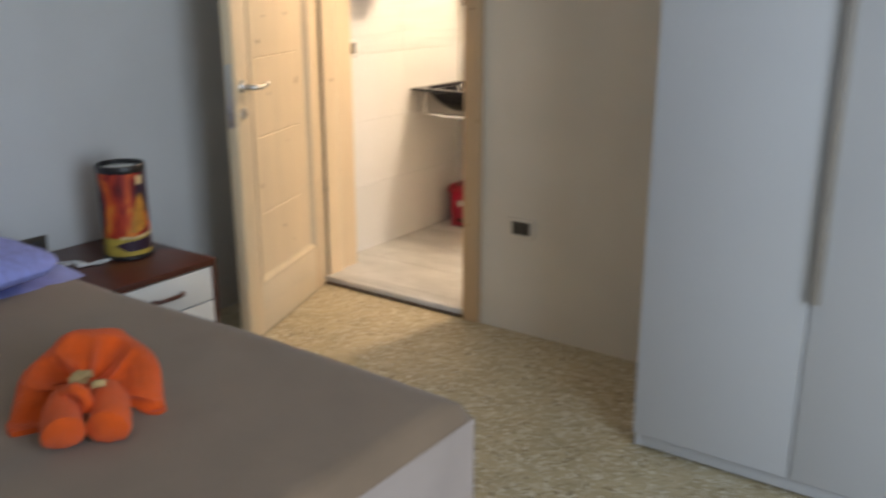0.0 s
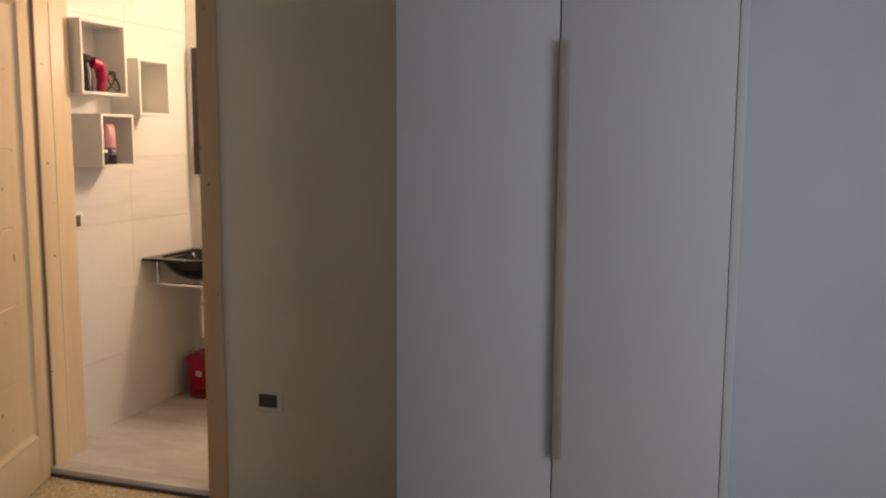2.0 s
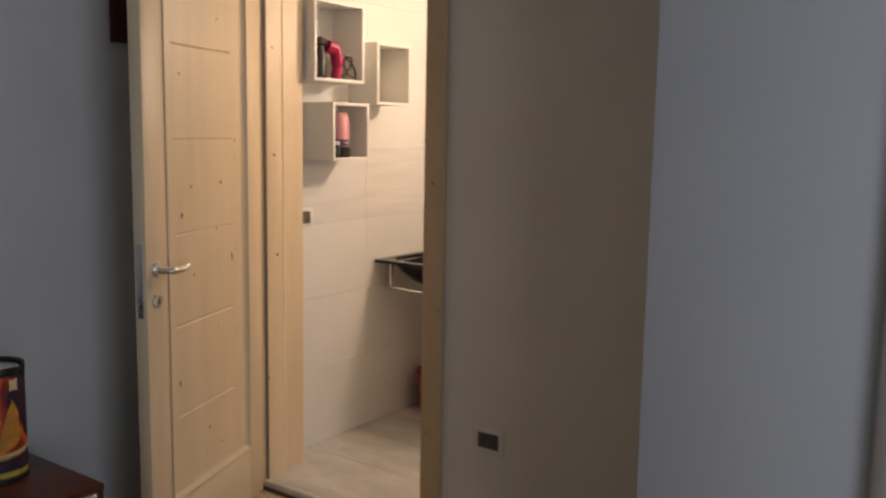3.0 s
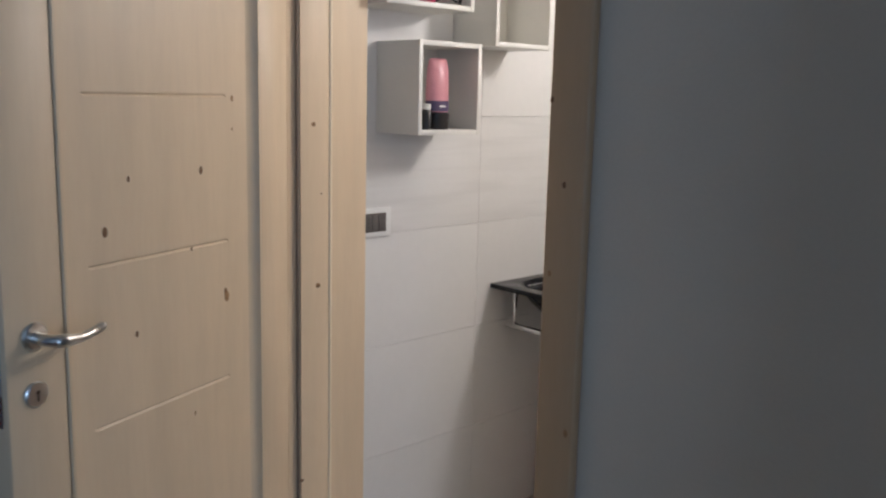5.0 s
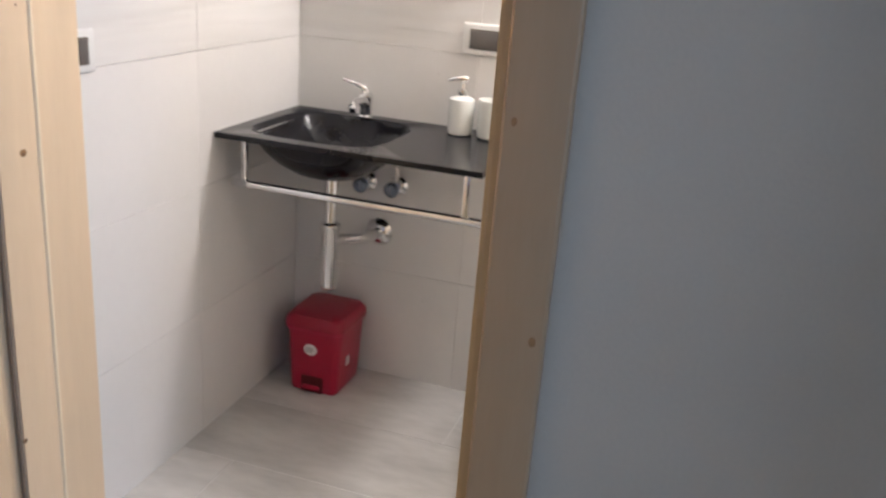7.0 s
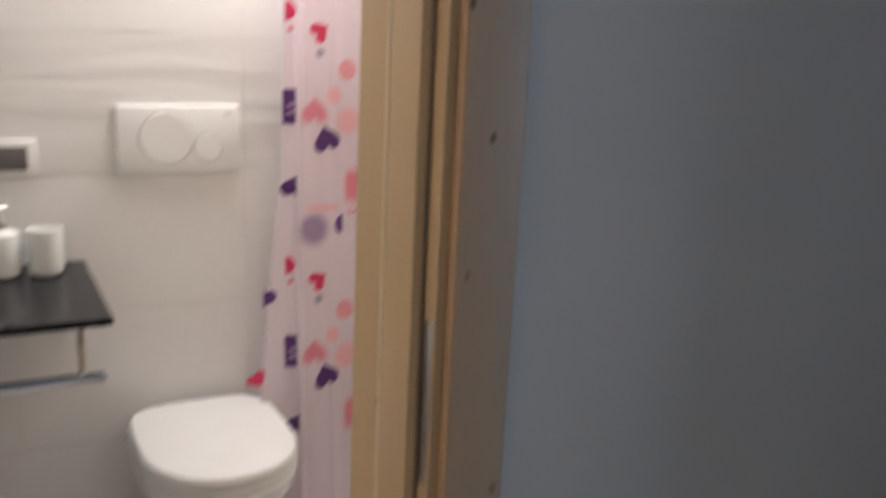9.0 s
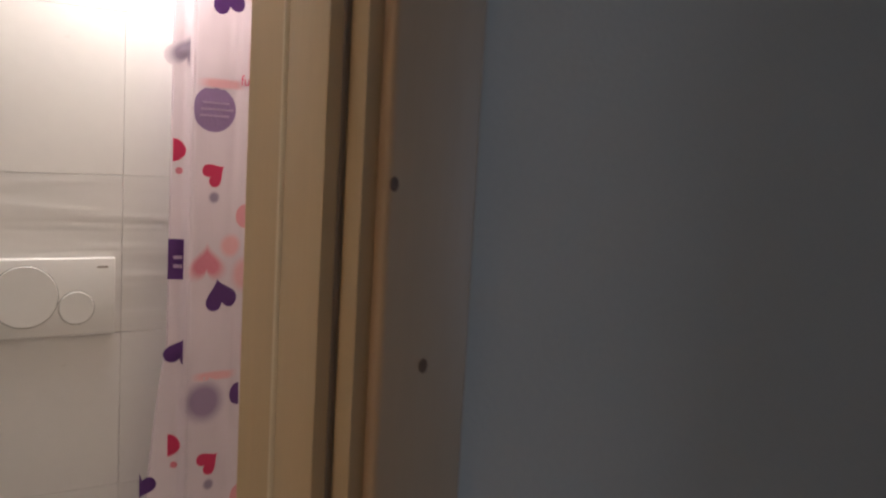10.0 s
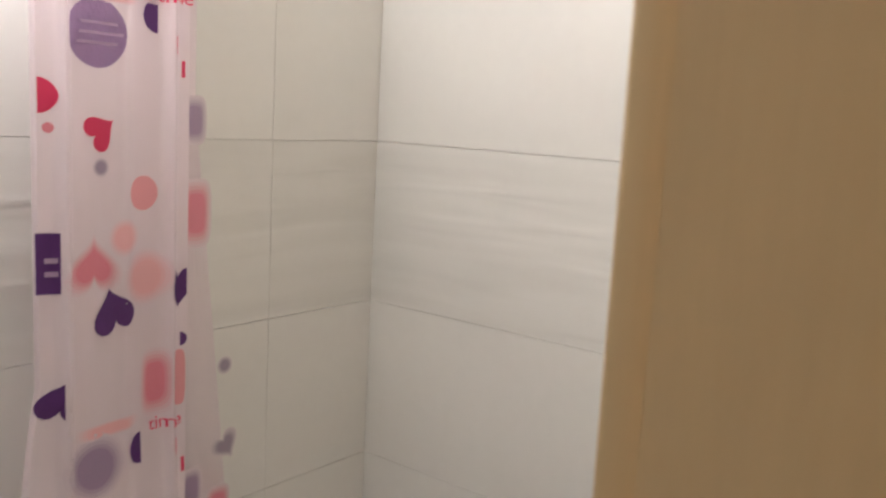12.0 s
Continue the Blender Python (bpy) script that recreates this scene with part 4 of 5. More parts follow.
rod = thing("curtain_rod", (1.12, 0, 2.0), "white shower curtain rod between the walls", "curtain rod")
part("rod", tube(bmesh.new(), [(0, WALL_T + 0.002, 0), (0, BACK - 0.002, 0)], 0.0125, 14), WHITE_PLASTIC, rod)
for fy, a in ((WALL_T, -90), (BACK, 90)):
    part("end_cup", lathe(bmesh.new(), [(0.026, 0.001), (0.026, 0.006), (0.016, 0.022)], (0, fy, 0), 20, pose(0, 0, 0, a)), WHITE_PLASTIC, rod)

curtain = thing("shower_curtain", (0, 0, 0), "milky pink shower curtain with hearts and dots, drawn together", "shower curtain")
CZ0, CZ1 = 0.062, 1.985


def curtain_y(x, z):
    """Front fold of the curtain: gentle hollow face."""
    low = max(0.0, 1 - (z - CZ0) / 0.9)
    fold = 0.016 * math.exp(-((x - 1.034) / 0.007) ** 2) + 0.014 * math.exp(-((x - 1.206) / 0.008) ** 2) + 0.006 * math.exp(-((x - 1.13) / 0.012) ** 2)
    return 1.196 - fold - 0.010 * math.sin((x - 1.0) * 26) - 0.05 * low + 0.008 * math.sin(7 * z + 20 * x) * low


def front(u, v):
    z = CZ0 + (CZ1 - CZ0) * v
    low = max(0.0, 1 - (z - CZ0) / 0.95)
    x0, x1 = 1.003 - 0.095 * low ** 0.8, 1.236 - 0.03 * low
    if u < 0.10:
        k = u / 0.10
        x = x0 + 0.035 - 0.035 * k - 0.012 * math.sin(k * math.pi)
        return Vector((x, curtain_y(x0, z) + 0.050 * (1 - k), z))
    if u > 0.90:
        k = (u - 0.90) / 0.10
        x = x1 + 0.004 * math.sin(k * math.pi)
        return Vector((x, curtain_y(x1, z) + 0.055 * k, z))
    x = x0 + (x1 - x0) * (u - 0.10) / 0.80
    return Vector((x, curtain_y(x, z), z))


def behind(u, v):
    z = CZ0 + (CZ1 - CZ0) * v
    low = max(0.0, 1 - (z - CZ0) / 1.35)
    x = 1.045 + (0.238 + 0.150 * low) * u
    return Vector((x, 1.262 + 0.016 * math.sin(u * 15 + 1.3 * z) - 0.012 * low, z))


part("front_fold", sheet_grid(bmesh.new(), front, 90, 60), CURTAIN, curtain)
part("back_fold", sheet_grid(bmesh.new(), behind, 36, 40), CURTAIN, curtain)
for i in range(7):
    ry = 1.03 + 0.035 * i
    ring = bmesh.new()
    tube(ring, [(1.12 + 0.019 * math.cos(a * math.pi / 8), ry, 1.996 + 0.022 * math.sin(a * math.pi / 8)) for a in range(17)], 0.0025, 6)
    part("ring", ring, WHITE_PLASTIC, curtain)


def on_curtain(name, outline, x, z, mat, fold="front", lift=0.0):
    """A printed shape lying on the curtain: flat outline (x, z) laid onto the fold, 1 to 2 mm off the cloth."""
    bm = bmesh.new()
    off = 0.0016 + lift

    def at(px, pz):
        if fold == "front":
            return Vector((px, curtain_y(px, pz) - off, pz))
        return Vector((px, 1.238 - lift, pz))
    c = bm.verts.new(at(x, z))
    ring, mid = [bm.verts.new(at(x + a, z + b)) for a, b in outline], [bm.verts.new(at(x + a * 0.55, z + b * 0.55)) for a, b in outline]
    n = len(ring)
    for i in range(n):
        j = (i + 1) % n
        bm.faces.new((c, mid[i], mid[j]))
        bm.faces.new((mid[i], ring[i], ring[j], mid[j]))
    return part(name, bm, mat, curtain)


def soft_print(name, outline, x, z, mats, fold="front"):
    """A blurred print: bands of fading colour round a full core."""
    def at(px, pz):
        return Vector((px, curtain_y(px, pz) - 0.0018, pz)) if fold == "front" else Vector((px, 1.238, pz))
    bm = bmesh.new()
    n = len(outline)
    core = bm.verts.new(at(x, z))
    rings = [[bm.verts.new(at(x + a * g, z + c * g)) for a, c in outline] for g in (0.45, 0.74, 0.88, 1.02, 1.15, 1.28)]
    for i in range(n):
        bm.faces.new((core, rings[0][i], rings[0][(i + 1) % n]))
        for k in range(5):
            f = bm.faces.new((rings[k][i], rings[k + 1][i], rings[k + 1][(i + 1) % n], rings[k][(i + 1) % n]))
            f.material_index = k
    ob = part(name, bm, mats[0], curtain)
    for m in mats[1:]:
        ob.data.materials.append(m)
    return ob


def heart(size, tilt=0.0, cut=None):
    pts = []
    for i in range(28):
        t = 2 * math.pi * i / 28
        x, z = 16 * math.sin(t) ** 3 / 32, (13 * math.cos(t) - 5 * math.cos(2 * t) - 2 * math.cos(3 * t) - math.cos(4 * t) + 2.5) / 32
        c, s = math.cos(radians(tilt)), math.sin(radians(tilt))
        x, z = size * (x * c - z * s), size * (x * s + z * c)
        if cut == "l":
            x = max(x, 0)
        if cut == "r":
            x = min(x, 0)
        pts.append((x, z))
    return pts


def spot(r, cut=None):
    pts = [(r * math.cos(2 * math.pi * i / 24), r * math.sin(2 * math.pi * i / 24)) for i in range(24)]
    return [(max(a, 0) if cut == "l" else min(a, 0) if cut == "r" else a, b) for a, b in pts]


def block(w, h):
    return [(-w / 2, -h / 2), (0, -h / 2), (w / 2, -h / 2), (w / 2, 0), (w / 2, h / 2), (0, h / 2), (-w / 2, h / 2), (-w / 2, 0)]


def pad(w, h):
    """Rounded block outline."""
    q = [(math.cos(2 * math.pi * i / 24), math.sin(2 * math.pi * i / 24)) for i in range(24)]
    return [(w / 2 * math.copysign(abs(a) ** 0.55, a), h / 2 * math.copysign(abs(s) ** 0.55, s)) for a, s in q]


def clipped(outline, x0, x1):
    """Outline cut off at a fold on either side."""
    return [(min(max(a, x0), x1), b) for a, b in outline]


PITCH = 0.603
for rep in range(-1, 2):
    dz = PITCH * rep

    def put(name, outline, x, z, mat, fold="front", lift=0.0):
        if CZ0 + 0.05 < z + dz < CZ1 - 0.05:
            if isinstance(mat, list):
                soft_print(name, outline, x, z + dz, mat, fold)
            else:
                on_curtain(name, outline, x, z + dz, mat, fold, lift)
    put("dot_print", spot(0.040 if rep == -1 else 0.046), 1.084 if rep != -1 else 1.076, 1.500, P_LILAC if rep != -1 else S_LILAC)
    put("heart_print", heart(0.052, 125), 1.090, 1.372, P_RED)
    put("dot_print", spot(0.011), 1.088, 1.322, S_GREY)
    put("dot_print", spot(0.025), 1.163, 1.283, P_SALMON)
    put("dot_print", spot(0.034), 1.168, 1.160, S_SALMON)
    put("dot_print", spot(0.022), 1.128, 1.222, S_SALMON)
    put("heart_print", heart(0.074, 180), 1.076, 1.190, S_ROSE)
    put("heart_print", heart(0.072, 194), 1.107, 1.122, P_PURPLE, "front", 0.001)
    put("block_print", pad(0.040, 0.082), 1.183, 0.998, S_ROSE)
    put("block_print", pad(0.022, 0.088), 1.222, 0.998, P_SALMON)
    put("block_print", block(0.028, 0.082), 1.013, 1.196, P_PURPLE)
    for k in range(2):
        put("print_bar", block(0.016, 0.007), 1.017, 1.200 - 0.018 * k, P_PALE, "front", 0.001)
    put("heart_print", heart(0.066, 165, "r"), 1.029, 1.008, P_PURPLE if rep < 1 else S_GREY)
    put("dot_print", spot(0.023, "l"), 1.004, 1.415, P_RED)
    put("dot_print", spot(0.007), 1.016, 1.374, P_ROSE)
    put("block_print", pad(0.085, 0.018), 1.10, 1.552, S_SALMON)
    put("heart_print", clipped(heart(0.066), -0.013, 0.014), 1.220, 1.138, P_PURPLE)
    put("sliver_print", spot(0.011, "l"), 1.224, 1.058, P_PURPLE)
    put("sliver_print", block(0.005, 0.024), 1.226, 1.462, P_RED)
    put("sliver_print", block(0.006, 0.026), 1.212, 0.892, P_RED)
    put("block_print", pad(0.046, 0.086), 1.280, 1.243, S_ROSE, "back")
    put("block_print", pad(0.034, 0.060), 1.276, 1.388, S_LILAC, "back")
    if rep < 1:
        put("dot_print", spot(0.012), 1.340, 0.985, S_GREY, "back")
        put("heart_print", heart(0.046, 30), 1.346, 0.842, S_GREY, "back")
        put("block_print", pad(0.040, 0.060), 1.330, 0.740, S_ROSE, "back")
    if rep != -1:
        for i in range(3):
            put("stripe_print", block(0.080 - 0.016 * abs(i - 1), 0.004), 1.084, 1.487 + 0.013 * i, P_PALE, "front", 0.001)
for x, z in ((1.157, 0.903), (1.187, 1.533)):
    on_curtain("dot_print", spot(0.024, "r"), x, z, P_PURPLE)
on_curtain("heart_print", heart(0.060, -20, "l"), 0.950, 0.728, P_PURPLE)
on_curtain("heart_print", heart(0.050, 30), 0.932, 0.522, P_RED)
on_curtain("heart_print", heart(0.065, 70), 0.966, 0.110, P_PURPLE)
for label, x, z, size in (("full time", 1.188, 1.553, 0.030), ("time", 1.196, 0.926, 0.030)):
    cu = bpy.data.curves.new("lettering", "FONT")
    cu.body, cu.size, cu.align_x = label, size, "CENTER"
    tmp = bpy.data.objects.new("lettering", cu)
    me = bpy.data.meshes.new_from_object(tmp)
    bpy.data.objects.remove(tmp)
    for v in me.vertices:
        px, pz = x + v.co.x, z + v.co.y
        v.co = (px, curtain_y(px, pz) - 0.0070, pz)
    me.materials.append(P_RED)
    ob = new("lettering", me)
    ob.parent = curtain

# ---- bedroom: bed ----
bed = thing("bed", (0, 0, 0), "double bed with a smooth taupe blanket over a pale valance", "bed")
BED_X1, BED_Y1, BED_Y0, BED_Z = 1.80, -1.436, -3.05, 0.500
part("base", slab(LEFT + 0.02, BED_Y0 + 0.03, 0.10, BED_X1 - 0.03, BED_Y1 - 0.03, 0.26, 0.01), MAHOGANY, bed)
for lx in (LEFT + 0.10, BED_X1 - 0.12):
    for ly in (BED_Y0 + 0.12, BED_Y1 - 0.12):
        part("leg", lathe(bmesh.new(), [(0.022, 0), (0.026, 0.004), (0.030, 0.10)], (lx, ly, 0.0), 16), BLACK, bed)


def cover(u, v):
    """Blanket: flat top with soft waves, rolled over the edges."""
    x, y = LEFT + 0.30 + (BED_X1 - LEFT - 0.30) * u, BED_Y0 + (BED_Y1 - BED_Y0) * v
    z = BED_Z + 0.004 * math.sin(5 * x + 3 * y) + 0.003 * noise.noise(Vector((x * 6, y * 6, 0)))
    e = min(BED_X1 - x, BED_Y1 - y, y - BED_Y0)
    if e < 0.06:
        z -= 0.06 - math.sqrt(max(0, 0.06 ** 2 - (0.06 - e) ** 2))
    return Vector((x, y, z))


part("blanket", sheet_grid(bmesh.new(), cover, 80, 70), BLANKET, bed)


def foot_drop(u, v):
    y = BED_Y0 + (BED_Y1 - BED_Y0) * u
    return Vector((BED_X1 + 0.006 * math.sin(y * 17) * v - 0.004 * v, y - 0.002 * v, 0.442 - 0.206 * v))


def side_drop(u, v):
    x = LEFT + 0.25 + (BED_X1 - LEFT - 0.25) * u
    return Vector((x, BED_Y1 + 0.006 * math.sin(x * 15) * v - 0.003 * v, 0.442 - 0.206 * v))


part("valance", sheet_grid(bmesh.new(), foot_drop, 50, 6), BLANKET_SIDE, bed, "pale pinkish grey hanging valance")
part("valance", sheet_grid(bmesh.new(), side_drop, 50, 6), BLANKET_SIDE, bed, "pale pinkish grey hanging valance")
part("mattress", slab(LEFT + 0.01, BED_Y0 + 0.012, 0.262, BED_X1 - 0.012, BED_Y1 - 0.012, 0.484, 0.03, 3), SHEET, bed, "mattress in a lilac fitted sheet")


def turned_sheet(u, v):
    x, y = LEFT + 0.08 + 0.40 * u, BED_Y0 + 0.02 + (BED_Y1 - BED_Y0 - 0.03) * v
    return Vector((x + 0.012 * math.sin(y * 11), y, 0.500 + 0.012 * math.sin(u * math.pi) + 0.005 * noise.noise(Vector((x * 14, y * 14, 3)))))


part("turned_sheet", sheet_grid(bmesh.new(), turned_sheet, 24, 50), SHEET, bed, "lilac sheet folded back over the blanket")
for py in (-1.86, -2.62):
    pil = thing("pillow", (0.16, py, 0.512), "lilac striped pillow lying at the head of the bed", "pillow", "pillows on the bed")
    pb = bmesh.new()
    bmesh.ops.create_uvsphere(pb, u_segments=36, v_segments=18, radius=1.0)
    for v in pb.verts:
        x, y, z = v.co
        k = (abs(x) ** 4 + abs(y) ** 4) ** 0.25
        h = max(0.0, 1 - k ** 2.2) if k < 1 else 0
        r = math.hypot(x, y) or 1
        g = r / (k or 1) if k else 1
        v.co = Vector((x * 0.26 * min(1.25, g if g > 1 else 1) * 1.02, y * 0.36 * min(1.25, g if g > 1 else 1), 0.055 + z * 0.062 + 0.008 * noise.noise(Vector((x * 3, y * 3, py)))))
    part("cushion", pb, PILLOW, pil)

# ---- folded towel figure ----
tow = thing("towel_figure", pose(1.185, -1.982, 0.503, 0, 0, 54), "orange terry towel folded into a fan-tailed figure on the bed", "towel")


def fan(u, v):
    """Pleated half round of cloth that stands up and leans back, its ends drooping to the bed."""
    a = math.pi * (-0.12 + 1.24 * u)
    side = abs(2 * u - 1)
    r = 0.012 + 0.128 * v * (1 + 0.05 * math.sin(a) + 0.16 * side ** 2 + 0.06 * math.sin(9 * u + 1) + 0.03 * math.sin(34 * u))
    ray = 0.030 * (abs(math.sin(u * 17.3)) ** 0.55 - 0.6) * math.sin(math.pi * min(1, 0.10 + v * 0.82)) + 0.012 * math.sin(u * 11 + 0.8) * v
    x, up = -r * math.cos(a) * 0.98, r * math.sin(a)
    z = 0.046 + up * 0.80 * (1 + 0.05 * math.sin(u * 17.3)) - 0.022 * side ** 2 * v
    y = 0.005 + 0.085 * max(0, up) / 0.14 + ray - 0.075 * side ** 3 * v
    if v > 0.78:
        k = (v - 0.78) / 0.22
        y += 0.034 * k ** 2 * (1 - 0.6 * side)
        z -= 0.020 * k ** 2
    y += 0.012 * noise.noise(Vector((x * 13, z * 13, 1.0))) + 0.005 * noise.noise(Vector((x * 34, z * 34, 5.0)))
    z += 0.010 * noise.noise(Vector((x * 15, y * 15, 9.0)))
    return Vector((x, y, max(0.006, z)))


fbm = sheet_grid(bmesh.new(), fan, 96, 20)
bmesh.ops.recalc_face_normals(fbm, faces=fbm.faces[:])
bmesh.ops.solidify(fbm, geom=fbm.faces[:], thickness=0.013)
part("fan", fbm, TOWEL, tow)
for side in (1, -1):
    pts = smooth_path([(side * 0.012, -0.010, 0.050), (side * 0.030, -0.042, 0.058), (side * 0.042, -0.085, 0.050), (side * 0.044, -0.135, 0.038), (side * 0.036, -0.174, 0.032)], 7)
    n = len(pts) - 1
    rad = [0.019 + 0.022 * math.sin(math.pi * min(1, i / n * 0.62 + 0.04)) for i in range(n + 1)]
    rad[-1], rad[-2], rad[-3] = 0.013, 0.025, 0.031
    rb = tube(bmesh.new(), pts, rad, 20)
    for v in rb.verts:
        v.co += Vector((v.co.x, v.co.y + 0.04, v.co.z - 0.05)).normalized() * (0.009 * noise.noise(v.co * 22) + 0.003 * noise.noise(v.co * 70))
        v.co.z = max(0.003, v.co.z)
    part("roll", rb, TOWEL, tow)
part("inner_fold", tube(bmesh.new(), smooth_path([(-0.040, -0.085, 0.086), (-0.018, -0.100, 0.100), (0.002, -0.110, 0.086), (0.004, -0.112, 0.055)]), [0.010] * 8 + [0.014] * 8 + [0.012] * 9, 12), TOWEL, tow)
fl = bmesh.new()
for i in range(7):
    a = i * math.pi / 3.5
    tube(fl, [(-0.008, -0.040, 0.098), (-0.008 + 0.017 * math.cos(a), -0.050 + 0.006 * math.sin(a), 0.102 + 0.010 * math.sin(a))], [0.008, 0.007], 8)
tube(fl, [(-0.028, -0.046, 0.094), (0.014, -0.050, 0.108)], [0.010, 0.009], 8)
part("flower", fl, BEIGE, tow, "small beige cloth flower")
part("flower", tube(bmesh.new(), smooth_path([(0.018, -0.094, 0.100), (0.030, -0.096, 0.104), (0.038, -0.092, 0.100)]), 0.0080, 10), BEIGE, tow, "small beige cloth flower")

# ---- nightstand, lamp ----
NX0, NX1, NY0, NY1, NZ = LEFT + 0.004, 0.415, -1.405, -0.982, 0.450
ns = thing("nightstand", (0, 0, 0), "mahogany bedside table with two white drawers", "nightstand")
part("top", slab(NX0, NY0, NZ - 0.022, NX1, NY1, NZ, 0.003), MAHOGANY, ns)
part("side", slab(NX0, NY1 - 0.020, 0.0, NX1 - 0.003, NY1 - 0.001, NZ - 0.022, 0.002), MAHOGANY, ns)
part("side", slab(NX0, NY0 + 0.001, 0.0, NX1 - 0.003, NY0 + 0.020, NZ - 0.022, 0.002), MAHOGANY, ns)
part("back", slab(NX0, NY0 + 0.02, 0.03, NX0 + 0.008, NY1 - 0.02, NZ - 0.022), MAHOGANY, ns)
part("base_board", slab(NX0 + 0.008, NY0 + 0.02, 0.02, NX1 - 0.02, NY1 - 0.02, 0.045), MAHOGANY, ns)
for z0, z1 in ((0.305, 0.424), (0.18, 0.300), (0.05, 0.175)):
    d = part("drawer", slab(NX1 - 0.020, NY0 + 0.022, z0, NX1 - 0.002, NY1 - 0.022, z1, 0.002), DRAWER, ns, "white drawer front")
    part("handle", tube(bmesh.new(), smooth_path([(NX1 - 0.003, -1.255, (z0 + z1) / 2), (NX1 + 0.018, -1.24, (z0 + z1) / 2), (NX1 + 0.020, -1.195, (z0 + z1) / 2), (NX1 + 0.018, -1.15, (z0 + z1) / 2), (NX1 - 0.003, -1.135, (z0 + z1) / 2)], 5), 0.007, 8), MAHOGANY, d, "brown wooden bow handle")

lamp = thing("table_lamp", (0.135, -1.135, NZ), "cylinder table lamp with flame-coloured print and black rims", "lamp")
part("foot_ring", lathe(bmesh.new(), [(0.078, 0), (0.082, 0.003), (0.082, 0.014), (0.078, 0.017)], (0, 0, 0), 36), BLACK, lamp)
part("lower_band", lathe(bmesh.new(), [(0.0785, 0.016), (0.079, 0.03), (0.079, 0.078), (0.0785, 0.080)], (0, 0, 0), 36), SHADE_LOW, lamp, "ochre and dark printed band")
shade = bmesh.new()
loft(shade, [[Vector((r * math.cos(i * math.pi / 20), r * math.sin(i * math.pi / 20), h)) for i in range(40)] for r, h in ((0.0785, 0.079), (0.0790, 0.10), (0.0790, 0.312), (0.0760, 0.312), (0.0755, 0.10))], cap=False)
part("shade", shade, SHADE, lamp, "printed red and orange shade")


def lamp_print(name, low, high, mat, lift):
    """Printed patch on the shade between two curves, each a list of (degrees, height)."""
    bm = bmesh.new()
    n = 24

    def along(curve, t):
        k = min(int(t * (len(curve) - 1)), len(curve) - 2)
        f = t * (len(curve) - 1) - k
        return tuple(p + (q - p) * f for p, q in zip(curve[k], curve[k + 1]))
    rows = []
    for curve in (low, high):
        rows.append([])
        for i in range(n + 1):
            d, h = along(curve, i / n)
            rows[-1].append(bm.verts.new(((0.0796 + lift) * math.cos(radians(d)), (0.0796 + lift) * math.sin(radians(d)), h)))
    for i in range(n):
        bm.faces.new((rows[0][i], rows[0][i + 1], rows[1][i + 1], rows[1][i]))
    part(name, bm, mat, lamp)


lamp_print("dark_print", [(-8, 0.225), (4, 0.190), (16, 0.215), (34, 0.130), (70, 0.10)], [(-2, 0.262), (6, 0.290), (22, 0.304), (40, 0.304), (70, 0.304)], LAMP_DARK, 0.0002)
lamp_print("dark_print", [(-140, 0.10), (-110, 0.09), (-92, 0.12), (-84, 0.20)], [(-140, 0.304), (-110, 0.304), (-98, 0.27), (-86, 0.24)], LAMP_DARK, 0.0002)
lamp_print("amber_print", [(-26, 0.100), (-8, 0.096), (8, 0.104), (22, 0.12)], [(-18, 0.150), (-6, 0.205), (6, 0.238), (18, 0.20)], LAMP_OCHRE, 0.0006)
lamp_print("cream_print", [(0, 0.262), (8, 0.266), (18, 0.262)], [(1, 0.296), (10, 0.292), (18, 0.298)], LAMP_CREAM, 0.0010)
lamp_print("cream_print", [(-50, 0.077), (-20, 0.076), (20, 0.080), (50, 0.086)], [(-50, 0.088), (-20, 0.084), (20, 0.090), (50, 0.096)], LAMP_CREAM, 0.0008)
lamp_print("dark_print", [(-62, 0.052), (-36, 0.032), (0, 0.034), (60, 0.030)], [(-64, 0.056), (-40, 0.066), (0, 0.072), (60, 0.080)], LAMP_DARK, 0.0006)
rimb = bmesh.new()
loft(rimb, [[Vector((r * math.cos(i * math.pi / 20), r * math.sin(i * math.pi / 20), h)) for i in range(40)] for r, h in ((0.0800, 0.304), (0.0815, 0.308), (0.0815, 0.326), (0.079, 0.330), (0.0745, 0.326), (0.0745, 0.306))], cap=False)
part("top_ring", rimb, BLACK, lamp)
part("inner_diffuser", lathe(bmesh.new(), [(0.070, 0.296), (0.072, 0.300), (0.070, 0.314), (0.02, 0.318)], (0, 0, 0), 32), WHITE_PLASTIC, lamp)
cord = thing("lamp_cord", (0, 0, NZ), "white lamp cord with switch lying on the bedside table", "cable")
part("cable", tube(bmesh.new(), smooth_path([(0.135, -1.217, 0.004), (0.13, -1.26, 0.006), (0.15, -1.30, 0.010), (0.12, -1.33, 0.006), (0.09, -1.31, 0.012), (0.04, -1.34, 0.005), (-0.02, -1.37, 0.004), (-0.11, -1.38, 0.004)]), 0.0035, 8), WHITE_PLASTIC, cord)
part("cable", tube(bmesh.new(), smooth_path([(0.14, -1.216, 0.004), (0.16, -1.27, 0.008), (0.11, -1.30, 0.004), (0.08, -1.35, 0.008), (0.14, -1.37, 0.004)]), 0.0035, 8), WHITE_PLASTIC, cord)
part("switch", slab(0.10, -1.335, 0.003, 0.145, -1.31, 0.02, 0.006, 3), WHITE_PLASTIC, cord)
wall_plate(pose(LEFT, -1.345, 0.475, 0, 0, 90), "dark wall socket beside the bed", DARK, 3, BROWN_MODULE)

pic = thing("picture", (LEFT, 0, 0), "dark red canvas picture hanging on the wall", "picture")
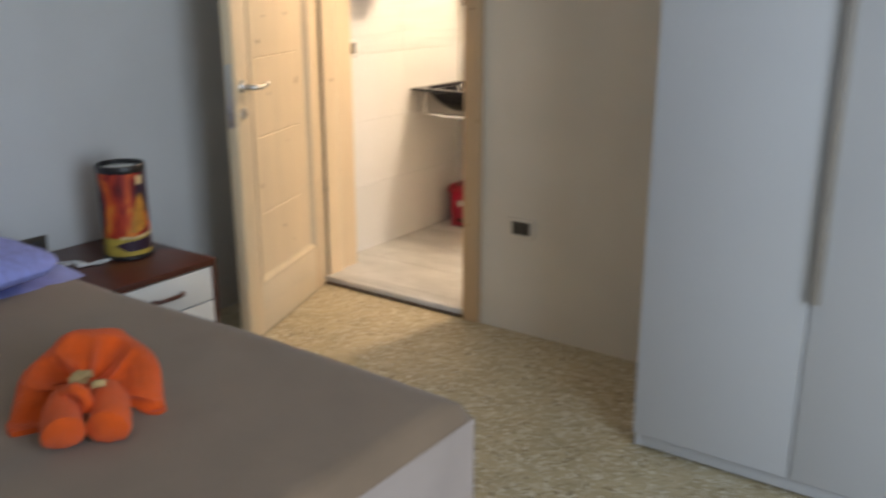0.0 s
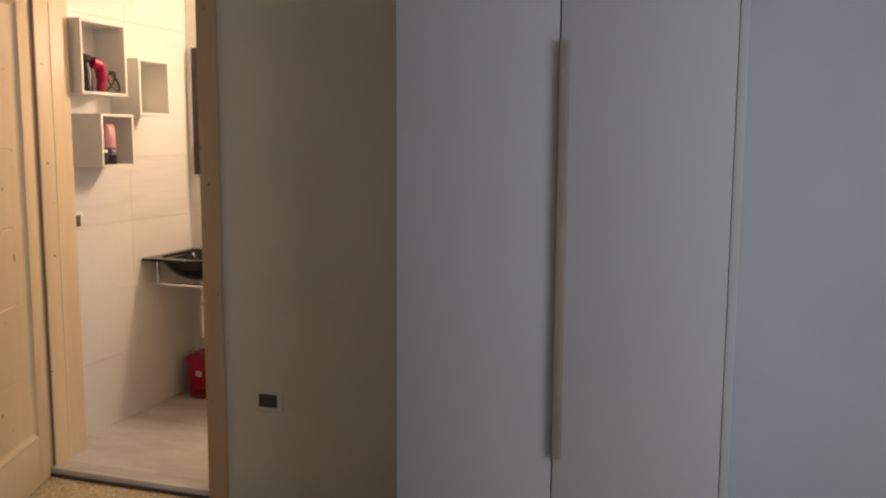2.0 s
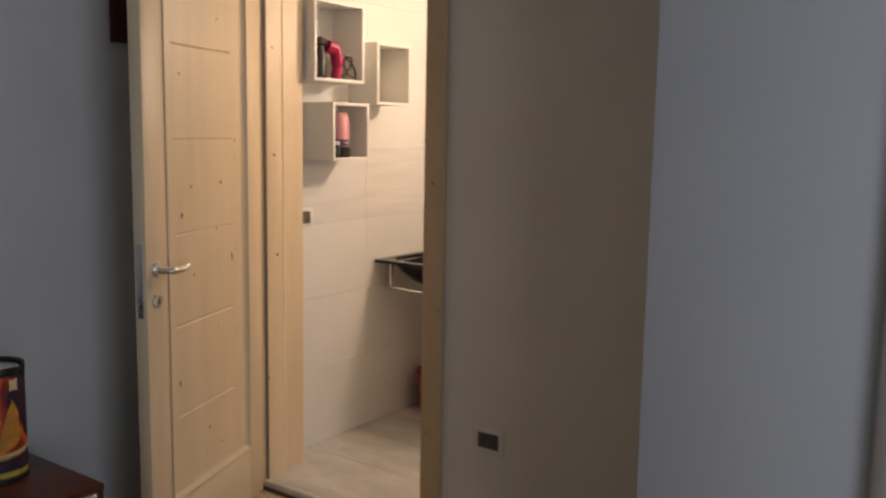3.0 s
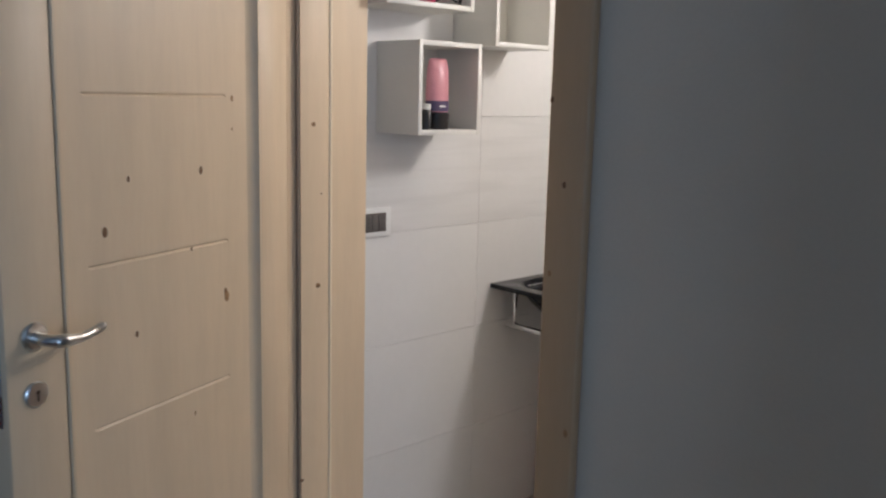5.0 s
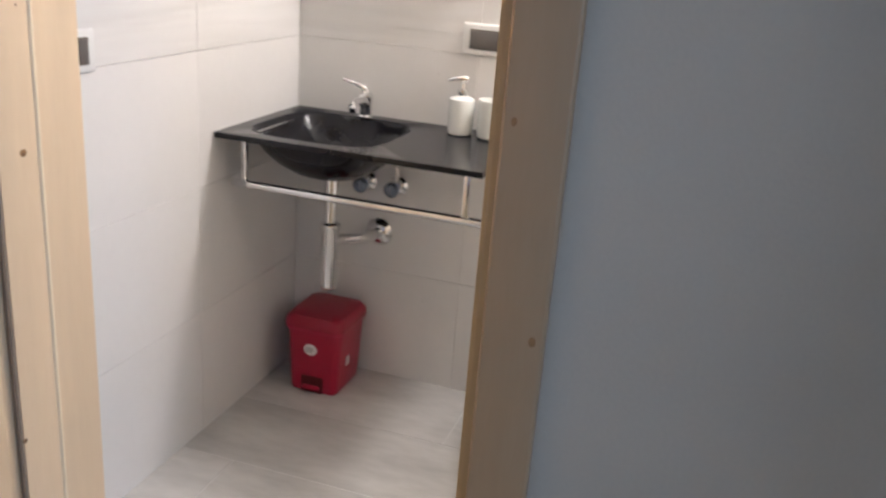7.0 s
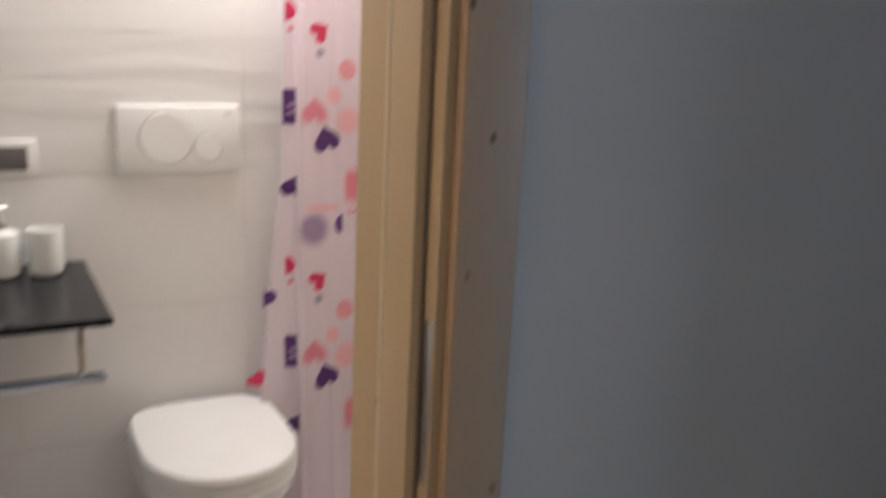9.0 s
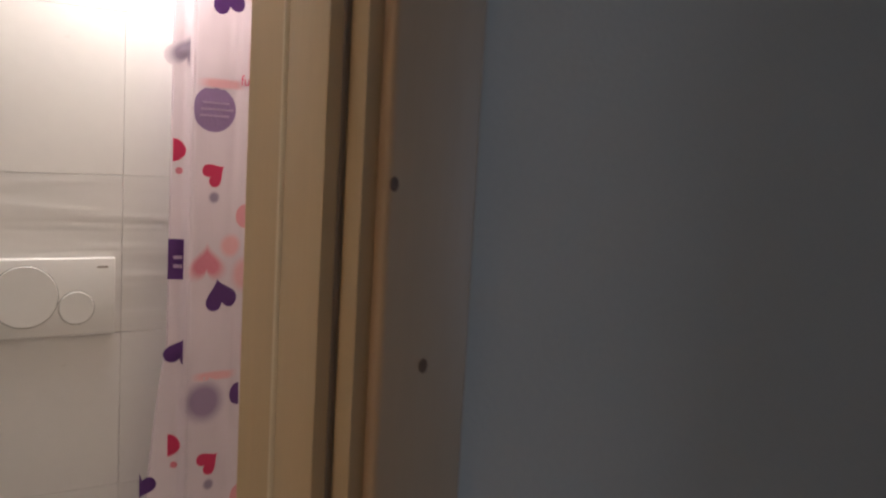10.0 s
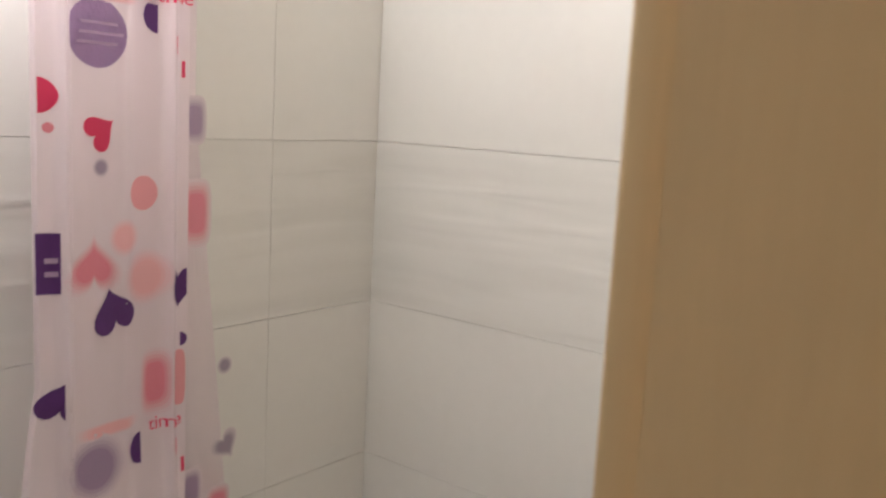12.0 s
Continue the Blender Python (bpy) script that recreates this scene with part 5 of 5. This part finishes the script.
part("canvas", slab(0.001, -0.548, 1.724, 0.030, -0.15, 2.20, 0.003), CANVAS, pic)

# ---- pieces: wall tiles, floor tiles ----
Z_ROWS = [FLOOR_B - 0.006, 0.374, 0.702, 1.030, 1.356, 1.684, 2.012, 2.34, BH]
GAP, GAP_UP = 0.00045, 0.0003
tile_mesh = {}


def tile_on(parent, axis, a0, a1, z0, z1, mat, name="tile"):
    """One wall tile, 9 mm thick, with eased edges; axis says along which way its wall runs. Alike tiles share a mesh."""
    w, h = round(a1 - a0 - 2 * GAP_UP, 5), round(z1 - z0 - 2 * GAP, 5)
    key = (axis, w, h, mat.name)
    if key not in tile_mesh:
        e, t = 0.0005, 0.009
        ring = lambda i, d: [(i, d, i), (w - i, d, i), (w - i, d, h - i), (i, d, h - i)]
        rows = [ring(0, t), ring(0, e), ring(e, 0)]
        put3 = {"x": lambda a, d, z: Vector((a, d, z)), "y": lambda a, d, z: Vector((-d, a, z)), "-y": lambda a, d, z: Vector((d, a, z))}[axis]
        tile_mesh[key] = mesh_of(name, loft(bmesh.new(), [[put3(*p) for p in r] for r in rows]), mat, False)
    ob = new(name, tile_mesh[key])
    ob.parent = parent
    ob.location = {"x": (a0 + GAP_UP, BACK, z0 + GAP), "y": (LEFT, a0 + GAP_UP, z0 + GAP), "-y": (RIGHT, a0 + GAP_UP, z0 + GAP)}[axis]
    return ob


walls = {o.name: o for o in scene.objects if o.name.startswith("wall_bath")}
for i, (z0, z1) in enumerate(zip(Z_ROWS, Z_ROWS[1:])):
    mt = WAVE if i == 3 else TILE
    for a0, a1 in zip([LEFT - 0.007, 0.398, 0.935, 1.486], [0.398, 0.935, 1.486, RIGHT + 0.007]):
        tile_on(walls["wall_bath_north"], "x", a0, a1, z0, z1, mt)
    for a0, a1 in zip([WALL_T, 0.250, 0.786], [0.250, 0.786, BACK]):
        tile_on(walls["wall_bath_west"], "y", a0, a1, z0, z1, mt)
    for a0, a1 in zip([WALL_T, 0.745], [0.745, BACK]):
        tile_on(walls["wall_bath_east"], "-y", a0, a1, z0, z1, mt)

fb = bpy.data.objects["floor_bath"]
plank = {}
rows_y = [0.03, 0.088, 0.388, 0.688, 0.985, BACK]
for j, (y0, y1) in enumerate(zip(rows_y, rows_y[1:])):
    cuts = [LEFT] + [c for c in ((0.21, 1.41), (0.48,), (0.02, 1.22), (0.62,), (0.478, 1.68))[j] if LEFT < c < RIGHT] + [RIGHT]
    for x0, x1 in zip(cuts, cuts[1:]):
        if y0 < WALL_T:
            x0, x1 = max(x0, 0.0), min(x1, 0.80)
            if j == 1:
                x0, x1 = cuts[0], cuts[-1]
                if (x0, j) in plank:
                    continue
                plank[(x0, j)] = 1
            if x1 - x0 < 0.05:
                continue
        bm = slab(x0 + 0.0013, y0 + 0.0013, FLOOR_B - 0.008, x1 - 0.0013, y1 - 0.0013, FLOOR_B, 0.0006, 1)
        part("floor_tile", bm, PLANK_TILE, fb)
